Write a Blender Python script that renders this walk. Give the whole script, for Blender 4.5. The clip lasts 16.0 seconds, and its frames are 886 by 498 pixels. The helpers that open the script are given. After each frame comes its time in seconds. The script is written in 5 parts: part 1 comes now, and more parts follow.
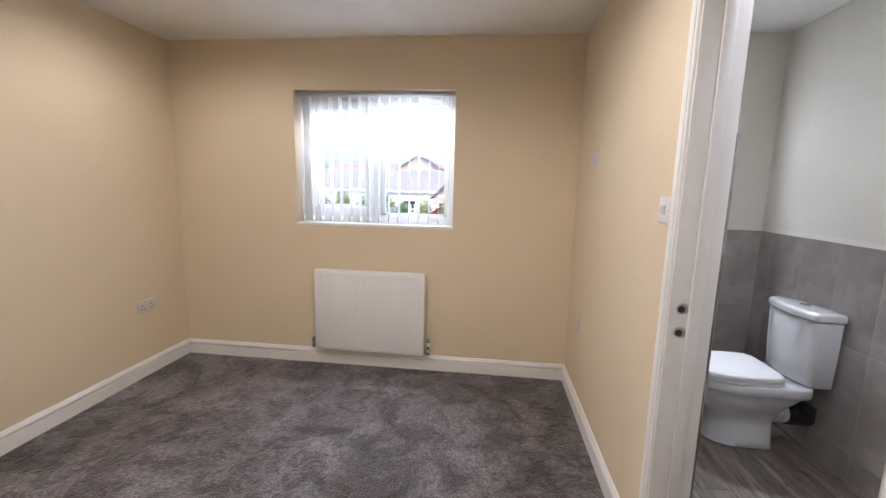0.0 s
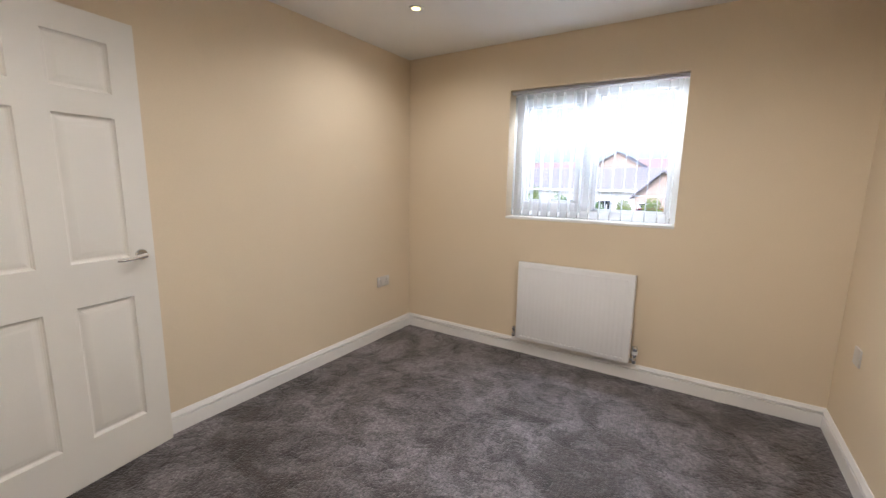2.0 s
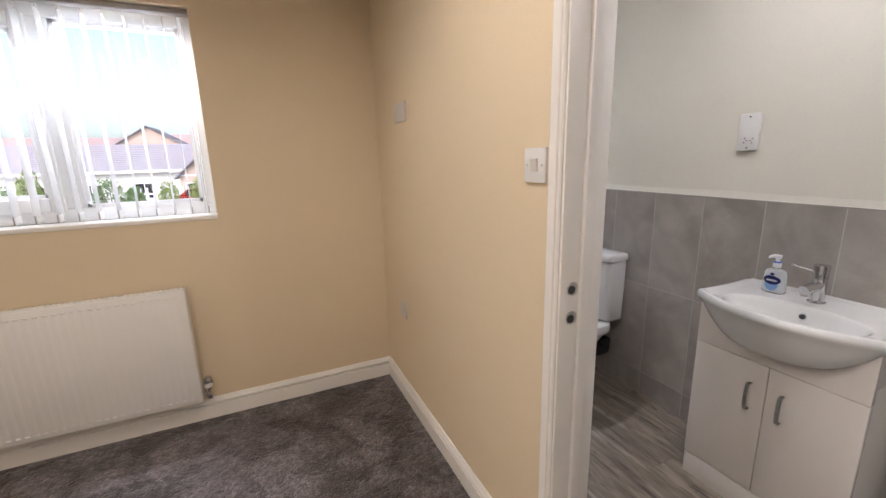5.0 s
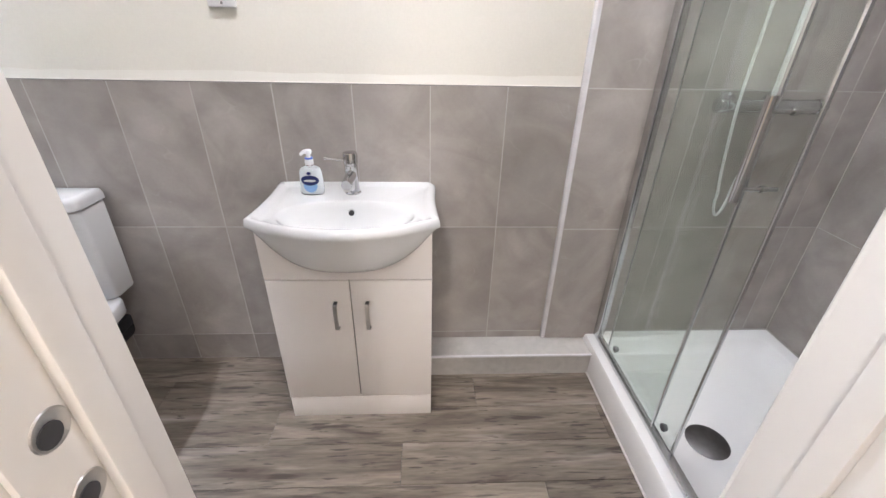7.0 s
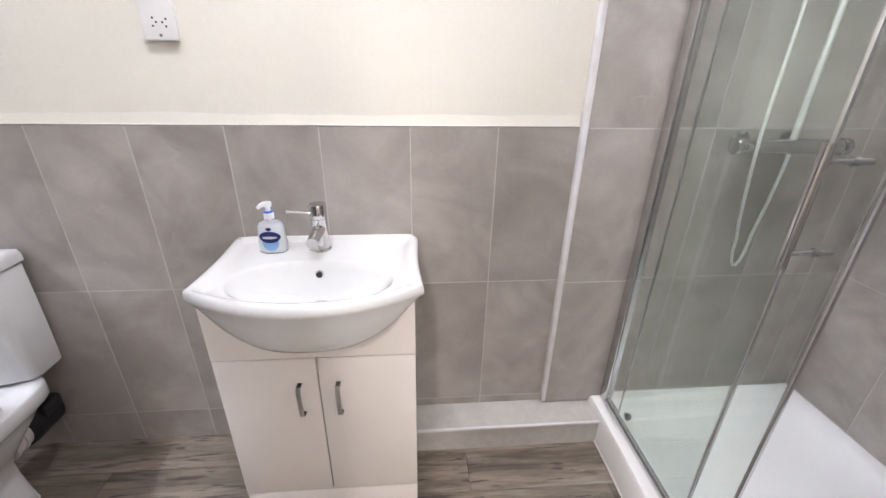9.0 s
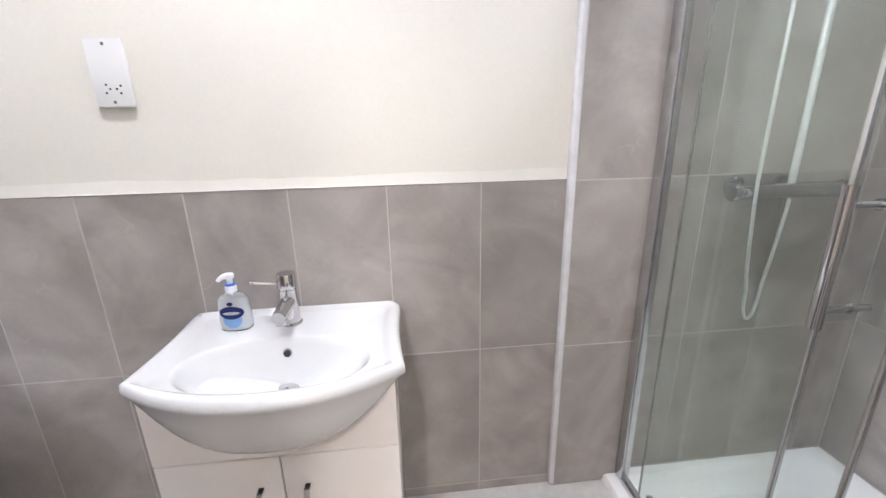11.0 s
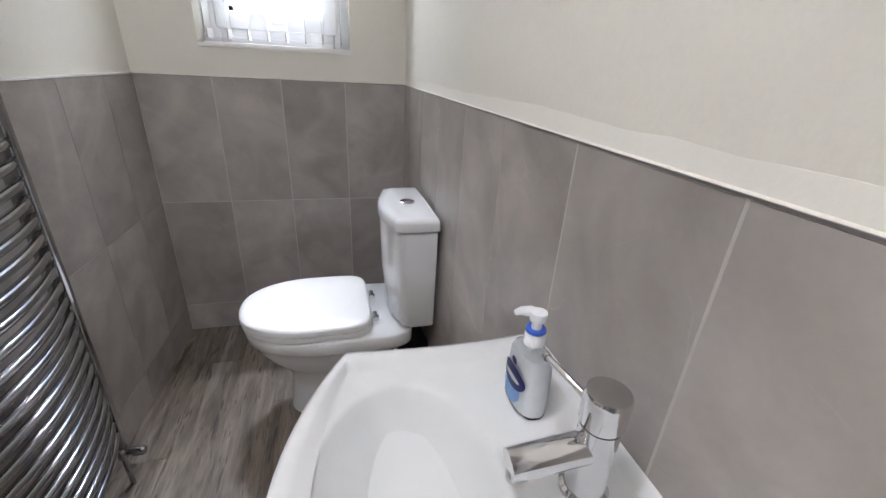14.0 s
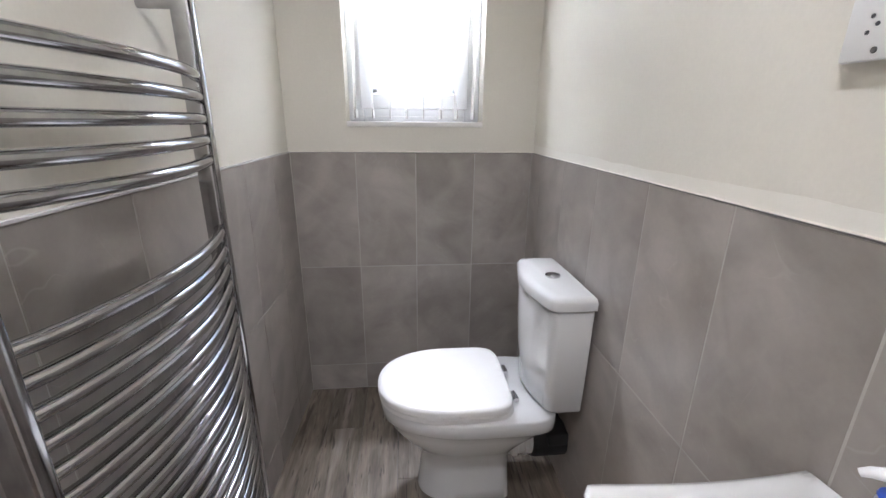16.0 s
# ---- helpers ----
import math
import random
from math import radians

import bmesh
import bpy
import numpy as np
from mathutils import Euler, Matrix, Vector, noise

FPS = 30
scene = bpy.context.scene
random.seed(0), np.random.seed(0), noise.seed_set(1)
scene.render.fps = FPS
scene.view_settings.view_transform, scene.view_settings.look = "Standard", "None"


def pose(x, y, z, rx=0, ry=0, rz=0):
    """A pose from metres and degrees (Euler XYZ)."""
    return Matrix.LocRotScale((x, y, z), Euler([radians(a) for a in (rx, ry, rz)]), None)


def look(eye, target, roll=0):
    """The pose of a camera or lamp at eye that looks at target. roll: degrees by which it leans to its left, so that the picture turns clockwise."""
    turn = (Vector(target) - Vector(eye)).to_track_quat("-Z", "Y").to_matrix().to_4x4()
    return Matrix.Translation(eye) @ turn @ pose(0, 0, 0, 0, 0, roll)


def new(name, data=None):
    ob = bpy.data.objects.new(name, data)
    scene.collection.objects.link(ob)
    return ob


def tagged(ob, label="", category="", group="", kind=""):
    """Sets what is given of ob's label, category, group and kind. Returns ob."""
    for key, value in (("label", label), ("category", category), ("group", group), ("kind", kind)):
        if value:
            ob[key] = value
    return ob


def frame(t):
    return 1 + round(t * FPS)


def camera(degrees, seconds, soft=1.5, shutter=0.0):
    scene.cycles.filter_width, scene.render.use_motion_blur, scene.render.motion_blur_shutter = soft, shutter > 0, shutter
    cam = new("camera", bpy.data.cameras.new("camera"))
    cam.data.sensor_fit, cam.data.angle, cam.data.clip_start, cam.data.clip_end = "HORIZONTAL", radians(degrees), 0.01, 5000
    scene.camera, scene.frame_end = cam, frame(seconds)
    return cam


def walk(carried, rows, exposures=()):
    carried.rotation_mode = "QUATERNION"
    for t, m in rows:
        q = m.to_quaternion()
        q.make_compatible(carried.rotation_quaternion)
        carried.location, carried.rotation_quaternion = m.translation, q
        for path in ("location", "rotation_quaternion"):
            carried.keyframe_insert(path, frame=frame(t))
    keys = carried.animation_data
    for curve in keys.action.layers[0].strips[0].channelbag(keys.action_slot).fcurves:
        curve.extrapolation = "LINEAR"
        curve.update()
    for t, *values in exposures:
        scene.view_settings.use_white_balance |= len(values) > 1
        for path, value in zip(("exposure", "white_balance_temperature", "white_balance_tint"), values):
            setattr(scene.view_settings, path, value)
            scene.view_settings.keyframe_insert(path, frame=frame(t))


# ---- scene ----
cam = camera(94.9, 16.0)
PATH = [
    (0, (-0.58, -2.857, 1.375), (-0.8, -0.893, 1.07), 1.4),
    (0.5, (-0.613, -2.878, 1.372), (-1.077, -0.957, 1.064), 1.0),
    (1, (-0.645, -2.897, 1.355), (-1.33, -1.045, 1.04), 1.0),
    (1.5, (-0.662, -2.911, 1.345), (-1.547, -1.146, 1.025), 0.9),
    (2, (-0.688, -2.938, 1.342), (-1.75, -1.275, 1.017), 0.9),
    (2.5, (-0.714, -2.965, 1.33), (-1.91, -1.395, 1.007), 0.7),
    (3, (-0.748, -2.987, 1.337), (-2.009, -1.471, 1.009), 0.5),
    (3.5, (-0.798, -2.935, 1.36), (-1.965, -1.347, 1.017), -0.2),
    (4, (-0.868, -2.754, 1.391), (-1.619, -0.946, 0.985), -1.1),
    (4.5, (-0.785, -2.527, 1.346), (-0.824, -0.575, 0.912), -1.0),
    (5, (-0.655, -2.288, 1.342), (0.152, -0.512, 0.899), -1.5),
    (5.2, (-0.62, -2.204, 1.331), (0.565, -0.664, 0.859), -1.7),
    (7.3, (-0.114, -1.825, 1.27), (1.623, -1.967, 0.288), 2.0),
    (7.5, (-0.07, -1.834, 1.253), (1.652, -1.971, 0.245), 1.9),
    (8, (0.009, -1.85, 1.232), (1.709, -1.975, 0.185), 1.8),
    (8.5, (0.04, -1.849, 1.252), (1.784, -1.994, 0.285), 1.3),
    (9, (0.03, -1.845, 1.296), (1.842, -2.002, 0.464), 1.0),
    (9.2, (0.016, -1.846, 1.323), (1.85, -1.996, 0.539), 0.8),
    (11.5, (0.264, -1.885, 1.267), (2.173, -2.087, 0.706), -1.1),
    (12, (0.569, -1.884, 1.256), (2.494, -1.885, 0.714), 0.7),
    (12.5, (0.858, -1.863, 1.23), (2.688, -1.198, 0.77), 1.7),
    (13, (0.94, -1.851, 1.217), (2.117, -0.38, 0.546), 5.6),
    (13.5, (0.907, -1.83, 1.212), (1.681, -0.164, 0.421), 4.7),
    (14, (0.882, -1.838, 1.216), (1.386, -0.083, 0.399), 3.3),
    (14.5, (0.852, -1.85, 1.217), (1.167, -0.045, 0.415), 2.5),
    (15, (0.801, -1.857, 1.226), (0.977, -0.016, 0.465), 2.2),
    (15.5, (0.727, -1.832, 1.254), (0.868, 0.049, 0.59), 1.5),
    (16, (0.653, -1.716, 1.264), (0.836, 0.182, 0.662), 0.6),
]
walk(cam, [(t, look(eye, target, roll)) for t, eye, target, roll in PATH], exposures=[(0, 2.48, 5550, 17), (1.5, 2.53, 5480, 14.5), (3.5, 2.37, 5600, 14), (4.2, 2.44, 5450, 12), (4.6, 2.41, 5450, 12), (5.0, 2.32, 6050, 18), (5.2, 2.32, 6100, 18), (7.3, 3.19, 5800, 17), (8.2, 3.19, 5800, 17), (9.2, 3.24, 5800, 18), (11.5, 3.15, 5650, 17), (12, 2.98, 5650, 16), (13.0, 2.88, 5700, 15), (14, 2.67, 5750, 15), (15, 2.62, 5750, 15), (16, 2.77, 5800, 16)])

# ---- world, sun and exposure ----
world = bpy.data.worlds.new("overcast_sky")
scene.world = world
world.use_nodes = True
wn = world.node_tree.nodes
sky = wn.new("ShaderNodeTexSky")
sky.sky_type = 'NISHITA'
sky.sun_disc = False
sky.sun_elevation = radians(48)
sky.sun_rotation = radians(200)
sky.air_density, sky.dust_density, sky.ozone_density = 1.0, 4.0, 1.0
wn["Background"].inputs["Strength"].default_value = 0.09
world.node_tree.links.new(sky.outputs["Color"], wn["Background"].inputs["Color"])
sun = bpy.data.lights.new("sun", 'SUN')
sun.energy, sun.angle, sun.color = 0.5, radians(12), (1.0, 0.96, 0.9)
new("sun", sun).matrix_world = look((0, 0, 0), (0.22, 0.62, -0.75))


def sky_lamp(x, width, watts, tint, aim):
    """Stands in for the sky's light: a strip under the lintel, outside the pane."""
    li = bpy.data.lights.new("sky_lamp", 'AREA')
    li.shape, li.size, li.size_y, li.energy, li.color = 'RECTANGLE', width, 0.09, watts, tint
    new("sky_lamp", li).matrix_world = look((x, 0.25, 2.0), (x, -0.75, aim))


sky_lamp(-1.41, 1.08, 7.0, (0.95, 0.98, 1.0), 1.05)
sky_lamp(0.70, 0.48, 14.0, (0.98, 0.98, 0.98), 1.75)

LAMP_BED, LAMP_BATH = 3.15, 1.65   # watts

# main numbers of the plan, in metres
WX = -2.93                   # bedroom, west wall
SY = -3.72                   # south wall
CZ = 2.36                    # ceilings
BW, BE = 0.19, 1.202         # shower room, tile faces west and east
BN, BS = 0.03, -3.37         # tile faces north and south
TZ = (0.0, 0.133, 0.635, 1.134, 1.636, 2.138, CZ)   # tile rows
DN, DS, DH = -1.515, -2.29, 2.02   # shower room doorway


# ---- building helpers ----
def box(bm, x0, y0, z0, x1, y1, z1, bevel=0.0, seg=2):
    r = bmesh.ops.create_cube(bm, size=1)
    vs = r["verts"]
    for v in vs:
        v.co = Vector(((x0 + x1) / 2 + v.co.x * (x1 - x0), (y0 + y1) / 2 + v.co.y * (y1 - y0), (z0 + z1) / 2 + v.co.z * (z1 - z0)))
    if bevel:
        es = list({e for v in vs for e in v.link_edges})
        bmesh.ops.bevel(bm, geom=es, offset=bevel, segments=seg, profile=0.5, affect='EDGES')
    return bm


def boxes(*rows, bevel=0.0):
    bm = bmesh.new()
    for row in rows:
        box(bm, *row, bevel=bevel)
    return bm


def rings(bm, loops, cap0=True, cap1=True):
    """Skin over closed loops of points, one after the other."""
    made = [[bm.verts.new(p) for p in loop] for loop in loops]
    for a, b in zip(made, made[1:]):
        n = len(a)
        for i in range(n):
            bm.faces.new((a[i], a[(i + 1) % n], b[(i + 1) % n], b[i]))
    if cap0:
        bm.faces.new(made[0][::-1])
    if cap1:
        bm.faces.new(made[-1])
    bmesh.ops.recalc_face_normals(bm, faces=bm.faces[:])
    return bm


def tube(bm, pts, r, n=12, closed_caps=True):
    """A round tube along points; r is a number or one radius a point."""
    pts = [Vector(p) for p in pts]
    rs = r if isinstance(r, (list, tuple)) else [r] * len(pts)
    side = None
    loops = []
    for i, p in enumerate(pts):
        d = (pts[min(i + 1, len(pts) - 1)] - pts[max(i - 1, 0)]).normalized()
        if side is None:
            side = d.orthogonal().normalized()
        side = (side - d * side.dot(d)).normalized()
        other = d.cross(side)
        loops.append([p + rs[i] * (math.cos(a) * side + math.sin(a) * other) for a in (math.tau * k / n for k in range(n))])
    return rings(bm, loops, closed_caps, closed_caps)


def lathe(bm, profile, centre, axis="z", n=24):
    """Turned shape: profile rows of (radius, height along the axis)."""
    cx, cy, cz = centre
    loops = []
    for r, h in profile:
        loop = []
        for k in range(n):
            a = math.tau * k / n
            u, v = r * math.cos(a), r * math.sin(a)
            loop.append({"z": (cx + u, cy + v, cz + h), "x": (cx + h, cy + u, cz + v), "y": (cx + u, cy + h, cz + v)}[axis])
        loops.append(loop)
    return rings(bm, loops)


def extrude_profile(bm, profile, a, b, inward):
    """A moulding: profile rows of (out from the wall, height), run from a to b; inward is the way off the wall."""
    a, b, w = Vector(a), Vector(b), Vector(inward)
    up = Vector((0, 0, 1))
    return rings(bm, [[p + w * o + up * h for o, h in profile] for p in (a, b)])


def mesh_of(name, bm, material, smooth=40):
    me = bpy.data.meshes.new(name)
    bm.to_mesh(me)
    bm.free()
    me.materials.append(material)
    if smooth:
        me.shade_smooth()
        me.set_sharp_from_angle(angle=radians(smooth))
    return me


def part(name, bm, material, parent, label="", smooth=40):
    ob = new(name, mesh_of(name, bm, material, smooth))
    ob.parent = parent
    ob.matrix_parent_inverse = parent.matrix_basis.inverted()
    return tagged(ob, label)


def thing(name, place, label, category, group="", kind=""):
    ob = new(name)
    ob.empty_display_size = 0.05
    ob.matrix_basis = Matrix.Translation(place)
    return tagged(ob, label, category, group, kind)


def whole(name, bm, material, label, category="", kind="", smooth=40, group=""):
    return tagged(new(name, mesh_of(name, bm, material, smooth)), label, category, group, kind)


# ---- materials ----
def material(name, colour, rough=0.5, metal=0.0, second=None, scale=6.0, amount=0.5, bump=0.0, bump_scale=60.0, fine=None,
             coat=0.0, spec=0.5, sheen=0.0, per_object=0.0, stretch=(1, 1, 1), rough_var=0.0, distort=0.6):
    m = bpy.data.materials.new(name)
    m.use_nodes = True
    nt = m.node_tree
    b = nt.nodes["Principled BSDF"]
    b.inputs["Metallic"].default_value = metal
    b.inputs["Roughness"].default_value = rough
    b.inputs["Specular IOR Level"].default_value = spec
    b.inputs["Coat Weight"].default_value = coat
    b.inputs["Coat Roughness"].default_value = 0.05
    if sheen:
        b.inputs["Sheen Weight"].default_value = sheen
        b.inputs["Sheen Roughness"].default_value = 0.5
    tc = nt.nodes.new("ShaderNodeTexCoord")
    mp = nt.nodes.new("ShaderNodeMapping")
    mp.inputs["Scale"].default_value = stretch
    nt.links.new(tc.outputs["Object"], mp.inputs["Vector"])
    vec = mp.outputs["Vector"]
    info = nt.nodes.new("ShaderNodeObjectInfo")
    if per_object:
        off = nt.nodes.new("ShaderNodeVectorMath")
        off.operation = 'MULTIPLY_ADD'
        comb = nt.nodes.new("ShaderNodeCombineXYZ")
        for k in range(3):
            nt.links.new(info.outputs["Random"], comb.inputs[k])
        off.inputs[1].default_value = (37.0, 53.0, 71.0)
        nt.links.new(comb.outputs[0], off.inputs[0])
        nt.links.new(vec, off.inputs[2])
        vec = off.outputs[0]
    second = second or tuple(c * 0.9 for c in colour)
    noise_a = nt.nodes.new("ShaderNodeTexNoise")
    noise_a.inputs["Scale"].default_value = scale
    noise_a.inputs["Detail"].default_value = 5
    noise_a.inputs["Distortion"].default_value = distort
    nt.links.new(vec, noise_a.inputs["Vector"])
    ramp = nt.nodes.new("ShaderNodeMapRange")
    ramp.inputs["From Min"].default_value = 0.5 - 0.25 / max(amount, 0.05) * 0.5
    ramp.inputs["From Max"].default_value = 0.5 + 0.25 / max(amount, 0.05) * 0.5
    nt.links.new(noise_a.outputs["Fac"], ramp.inputs["Value"])
    mix = nt.nodes.new("ShaderNodeMix")
    mix.data_type = 'RGBA'
    mix.inputs["A"].default_value = (*colour, 1)
    mix.inputs["B"].default_value = (*second, 1)
    nt.links.new(ramp.outputs["Result"], mix.inputs["Factor"])
    out = mix.outputs["Result"]
    noise_b = nt.nodes.new("ShaderNodeTexNoise")
    noise_b.inputs["Scale"].default_value = bump_scale
    noise_b.inputs["Detail"].default_value = 4
    nt.links.new(vec, noise_b.inputs["Vector"])
    if fine:
        mul = nt.nodes.new("ShaderNodeMix")
        mul.data_type, mul.blend_type = 'RGBA', 'MULTIPLY'
        mul.inputs["Factor"].default_value = 1.0
        rng = nt.nodes.new("ShaderNodeMapRange")
        rng.inputs["From Min"].default_value, rng.inputs["From Max"].default_value = 0.3, 0.7
        rng.inputs["To Min"].default_value, rng.inputs["To Max"].default_value = 1 - fine, 1.0
        nt.links.new(noise_b.outputs["Fac"], rng.inputs["Value"])
        nt.links.new(out, mul.inputs["A"])
        nt.links.new(rng.outputs["Result"], mul.inputs["B"])
        out = mul.outputs["Result"]
    if per_object:
        tone = nt.nodes.new("ShaderNodeMix")
        tone.data_type, tone.blend_type = 'RGBA', 'MULTIPLY'
        tone.inputs["Factor"].default_value = 1.0
        rng2 = nt.nodes.new("ShaderNodeMapRange")
        rng2.inputs["To Min"].default_value, rng2.inputs["To Max"].default_value = 1 - per_object, 1.0
        nt.links.new(info.outputs["Random"], rng2.inputs["Value"])
        nt.links.new(out, tone.inputs["A"])
        nt.links.new(rng2.outputs["Result"], tone.inputs["B"])
        out = tone.outputs["Result"]
    nt.links.new(out, b.inputs["Base Color"])
    if rough_var:
        rr = nt.nodes.new("ShaderNodeMapRange")
        rr.inputs["To Min"].default_value, rr.inputs["To Max"].default_value = rough - rough_var, rough + rough_var
        nt.links.new(noise_a.outputs["Fac"], rr.inputs["Value"])
        nt.links.new(rr.outputs["Result"], b.inputs["Roughness"])
    if bump:
        bp = nt.nodes.new("ShaderNodeBump")
        bp.inputs["Strength"].default_value = 1.0
        bp.inputs["Distance"].default_value = bump
        nt.links.new(noise_b.outputs["Fac"], bp.inputs["Height"])
        nt.links.new(bp.outputs["Normal"], b.inputs["Normal"])
    return m


def glass_material(name, colour, rough=0.0, ior=1.45):
    m = bpy.data.materials.new(name)
    m.use_nodes = True
    b = m.node_tree.nodes["Principled BSDF"]
    b.inputs["Base Color"].default_value = (*colour, 1)
    b.inputs["Roughness"].default_value = rough
    b.inputs["IOR"].default_value = ior
    b.inputs["Transmission Weight"].default_value = 1.0
    return m


def emitter(name, colour, strength):
    m = bpy.data.materials.new(name)
    m.use_nodes = True
    b = m.node_tree.nodes["Principled BSDF"]
    b.inputs["Base Color"].default_value = (0.8, 0.8, 0.8, 1)
    b.inputs["Emission Color"].default_value = (*colour, 1)
    b.inputs["Emission Strength"].default_value = strength
    return m


def cloth_material(name, colour, share):
    """Thin woven cloth that lets part of the light through."""
    m = bpy.data.materials.new(name)
    m.use_nodes = True
    nt = m.node_tree
    b = nt.nodes["Principled BSDF"]
    b.inputs["Roughness"].default_value = 0.8
    b.inputs["Base Color"].default_value = (*colour, 1)
    tr = nt.nodes.new("ShaderNodeBsdfTranslucent")
    tr.inputs["Color"].default_value = (*colour, 1)
    mx = nt.nodes.new("ShaderNodeMixShader")
    mx.inputs[0].default_value = share
    wv = nt.nodes.new("ShaderNodeTexNoise")
    wv.inputs["Scale"].default_value = 400
    tc = nt.nodes.new("ShaderNodeTexCoord")
    bp = nt.nodes.new("ShaderNodeBump")
    bp.inputs["Distance"].default_value = 0.0004
    nt.links.new(tc.outputs["Object"], wv.inputs["Vector"])
    nt.links.new(wv.outputs["Fac"], bp.inputs["Height"])
    nt.links.new(bp.outputs["Normal"], b.inputs["Normal"])
    nt.links.new(b.outputs[0], mx.inputs[1])
    nt.links.new(tr.outputs[0], mx.inputs[2])
    clear = nt.nodes.new("ShaderNodeBsdfTransparent")
    sheer = nt.nodes.new("ShaderNodeMixShader")
    sheer.inputs[0].default_value = 0.5
    nt.links.new(mx.outputs[0], sheer.inputs[1])
    nt.links.new(clear.outputs[0], sheer.inputs[2])
    nt.links.new(sheer.outputs[0], nt.nodes["Material Output"].inputs["Surface"])
    return m


MAGNOLIA = material("magnolia_emulsion", (0.735, 0.615, 0.44), 0.75, second=(0.715, 0.595, 0.42), scale=1.3, bump=0.00025, bump_scale=140, fine=0.03)
OFFWHITE = material("off_white_emulsion", (0.745, 0.715, 0.635), 0.7, second=(0.725, 0.695, 0.615), scale=1.5, bump=0.00025, bump_scale=140, fine=0.03)
CEIL = material("ceiling_emulsion", (0.80, 0.78, 0.74), 0.85, scale=1.5, second=(0.77, 0.75, 0.71), bump=0.0005, bump_scale=120)
GLOSS = material("white_gloss_woodwork", (0.82, 0.80, 0.765), 0.32, scale=4, second=(0.795, 0.775, 0.74), bump=0.0004, bump_scale=35)
DOORW = material("white_satin_door", (0.76, 0.725, 0.655), 0.4, scale=3, second=(0.74, 0.705, 0.635), bump=0.0003, bump_scale=220)
STEELW = material("white_enamelled_steel", (0.80, 0.79, 0.775), 0.35, scale=3, second=(0.78, 0.77, 0.755), bump=0.0002, bump_scale=40)
PLASTIC = material("white_plastic", (0.74, 0.735, 0.72), 0.3, scale=20, second=(0.72, 0.715, 0.70))
UPVC = material("white_upvc", (0.83, 0.84, 0.85), 0.25, scale=6, second=(0.81, 0.82, 0.83))
CERAMIC = material("white_glazed_ceramic", (0.70, 0.705, 0.705), 0.08, scale=4, second=(0.685, 0.69, 0.685), coat=0.6)
ACRYLIC = material("white_acrylic", (0.82, 0.82, 0.81), 0.18, scale=4, second=(0.80, 0.80, 0.79))
CABINET = material("white_gloss_laminate", (0.84, 0.80, 0.765), 0.14, scale=3, second=(0.82, 0.78, 0.745), coat=0.4)
CHROME = material("polished_chrome", (0.66, 0.66, 0.67), 0.08, metal=1.0, scale=30, second=(0.62, 0.62, 0.63))
SATIN = material("brushed_steel", (0.66, 0.65, 0.63), 0.36, metal=1.0, scale=40, second=(0.52, 0.51, 0.5))
ALU = material("silver_anodised_profile", (0.66, 0.67, 0.68), 0.25, metal=1.0, scale=30, second=(0.6, 0.61, 0.62))
TRIM = material("white_tile_trim", (0.78, 0.77, 0.78), 0.22, scale=20, second=(0.66, 0.65, 0.66))
GREYRAIL = material("grey_blind_rail", (0.33, 0.31, 0.30), 0.4, scale=20, second=(0.3, 0.28, 0.27))
DARK = material("black_rubber", (0.012, 0.012, 0.013), 0.55, scale=30, second=(0.02, 0.02, 0.02))
DARKGREY = material("dark_grey_slots", (0.05, 0.05, 0.055), 0.5, scale=30)
GREYPLATE = material("grey_white_plate", (0.62, 0.58, 0.53), 0.35, scale=20, second=(0.59, 0.555, 0.51))
SILICONE = material("white_sealant", (0.78, 0.77, 0.75), 0.4, scale=30)
GROUT = material("pale_grout", (0.53, 0.51, 0.48), 0.85, scale=25, second=(0.43, 0.415, 0.39), bump=0.0005, bump_scale=300)
WATER = glass_material("clear_soap_bottle", (0.97, 0.985, 1.0), 0.25, 1.12)
PUMPW = material("white_pump_plastic", (0.82, 0.83, 0.85), 0.28, scale=20)
BLUE = material("blue_collar_plastic", (0.05, 0.12, 0.55), 0.3, scale=20, second=(0.05, 0.13, 0.58))
NAVY = material("navy_label", (0.012, 0.022, 0.16), 0.35, scale=20, second=(0.015, 0.03, 0.2))
LIGHTBLUE = material("pale_blue_label", (0.30, 0.52, 0.85), 0.35, scale=20, second=(0.35, 0.58, 0.88))
SHOWERGLASS = glass_material("green_tinted_glass", (0.86, 0.91, 0.88), 0.0, 1.5)
PANE = glass_material("window_glass", (0.97, 0.99, 0.98), 0.0)
FROST = glass_material("obscured_glass", (0.97, 0.985, 0.985), 0.3)
BLIND = cloth_material("white_blind_cloth", (0.90, 0.91, 0.915), 0.6)
SHEER = cloth_material("sheer_blind_cloth", (0.93, 0.93, 0.91), 0.75)
BULB = emitter("warm_bulb_face", (1.0, 0.74, 0.22), 1.0)
BRIGHT = material("bright_chrome", (0.95, 0.95, 0.95), 0.2, metal=1.0, scale=30, second=(0.88, 0.88, 0.88))
# Towel radiator chrome, its dark reflections put into the base colour.
RAILCHROME = material("dark_reflection_chrome", (0.5, 0.5, 0.51), 0.1, metal=1.0, scale=30, second=(0.37, 0.37, 0.38))
EDGE = material("grey_edge_metal", (0.28, 0.27, 0.27), 0.4, metal=0.6, scale=40, second=(0.22, 0.21, 0.21))
PALE = material("paler_white_emulsion", (0.76, 0.735, 0.665), 0.65, second=(0.745, 0.72, 0.65), scale=3, bump=0.0002, bump_scale=140)
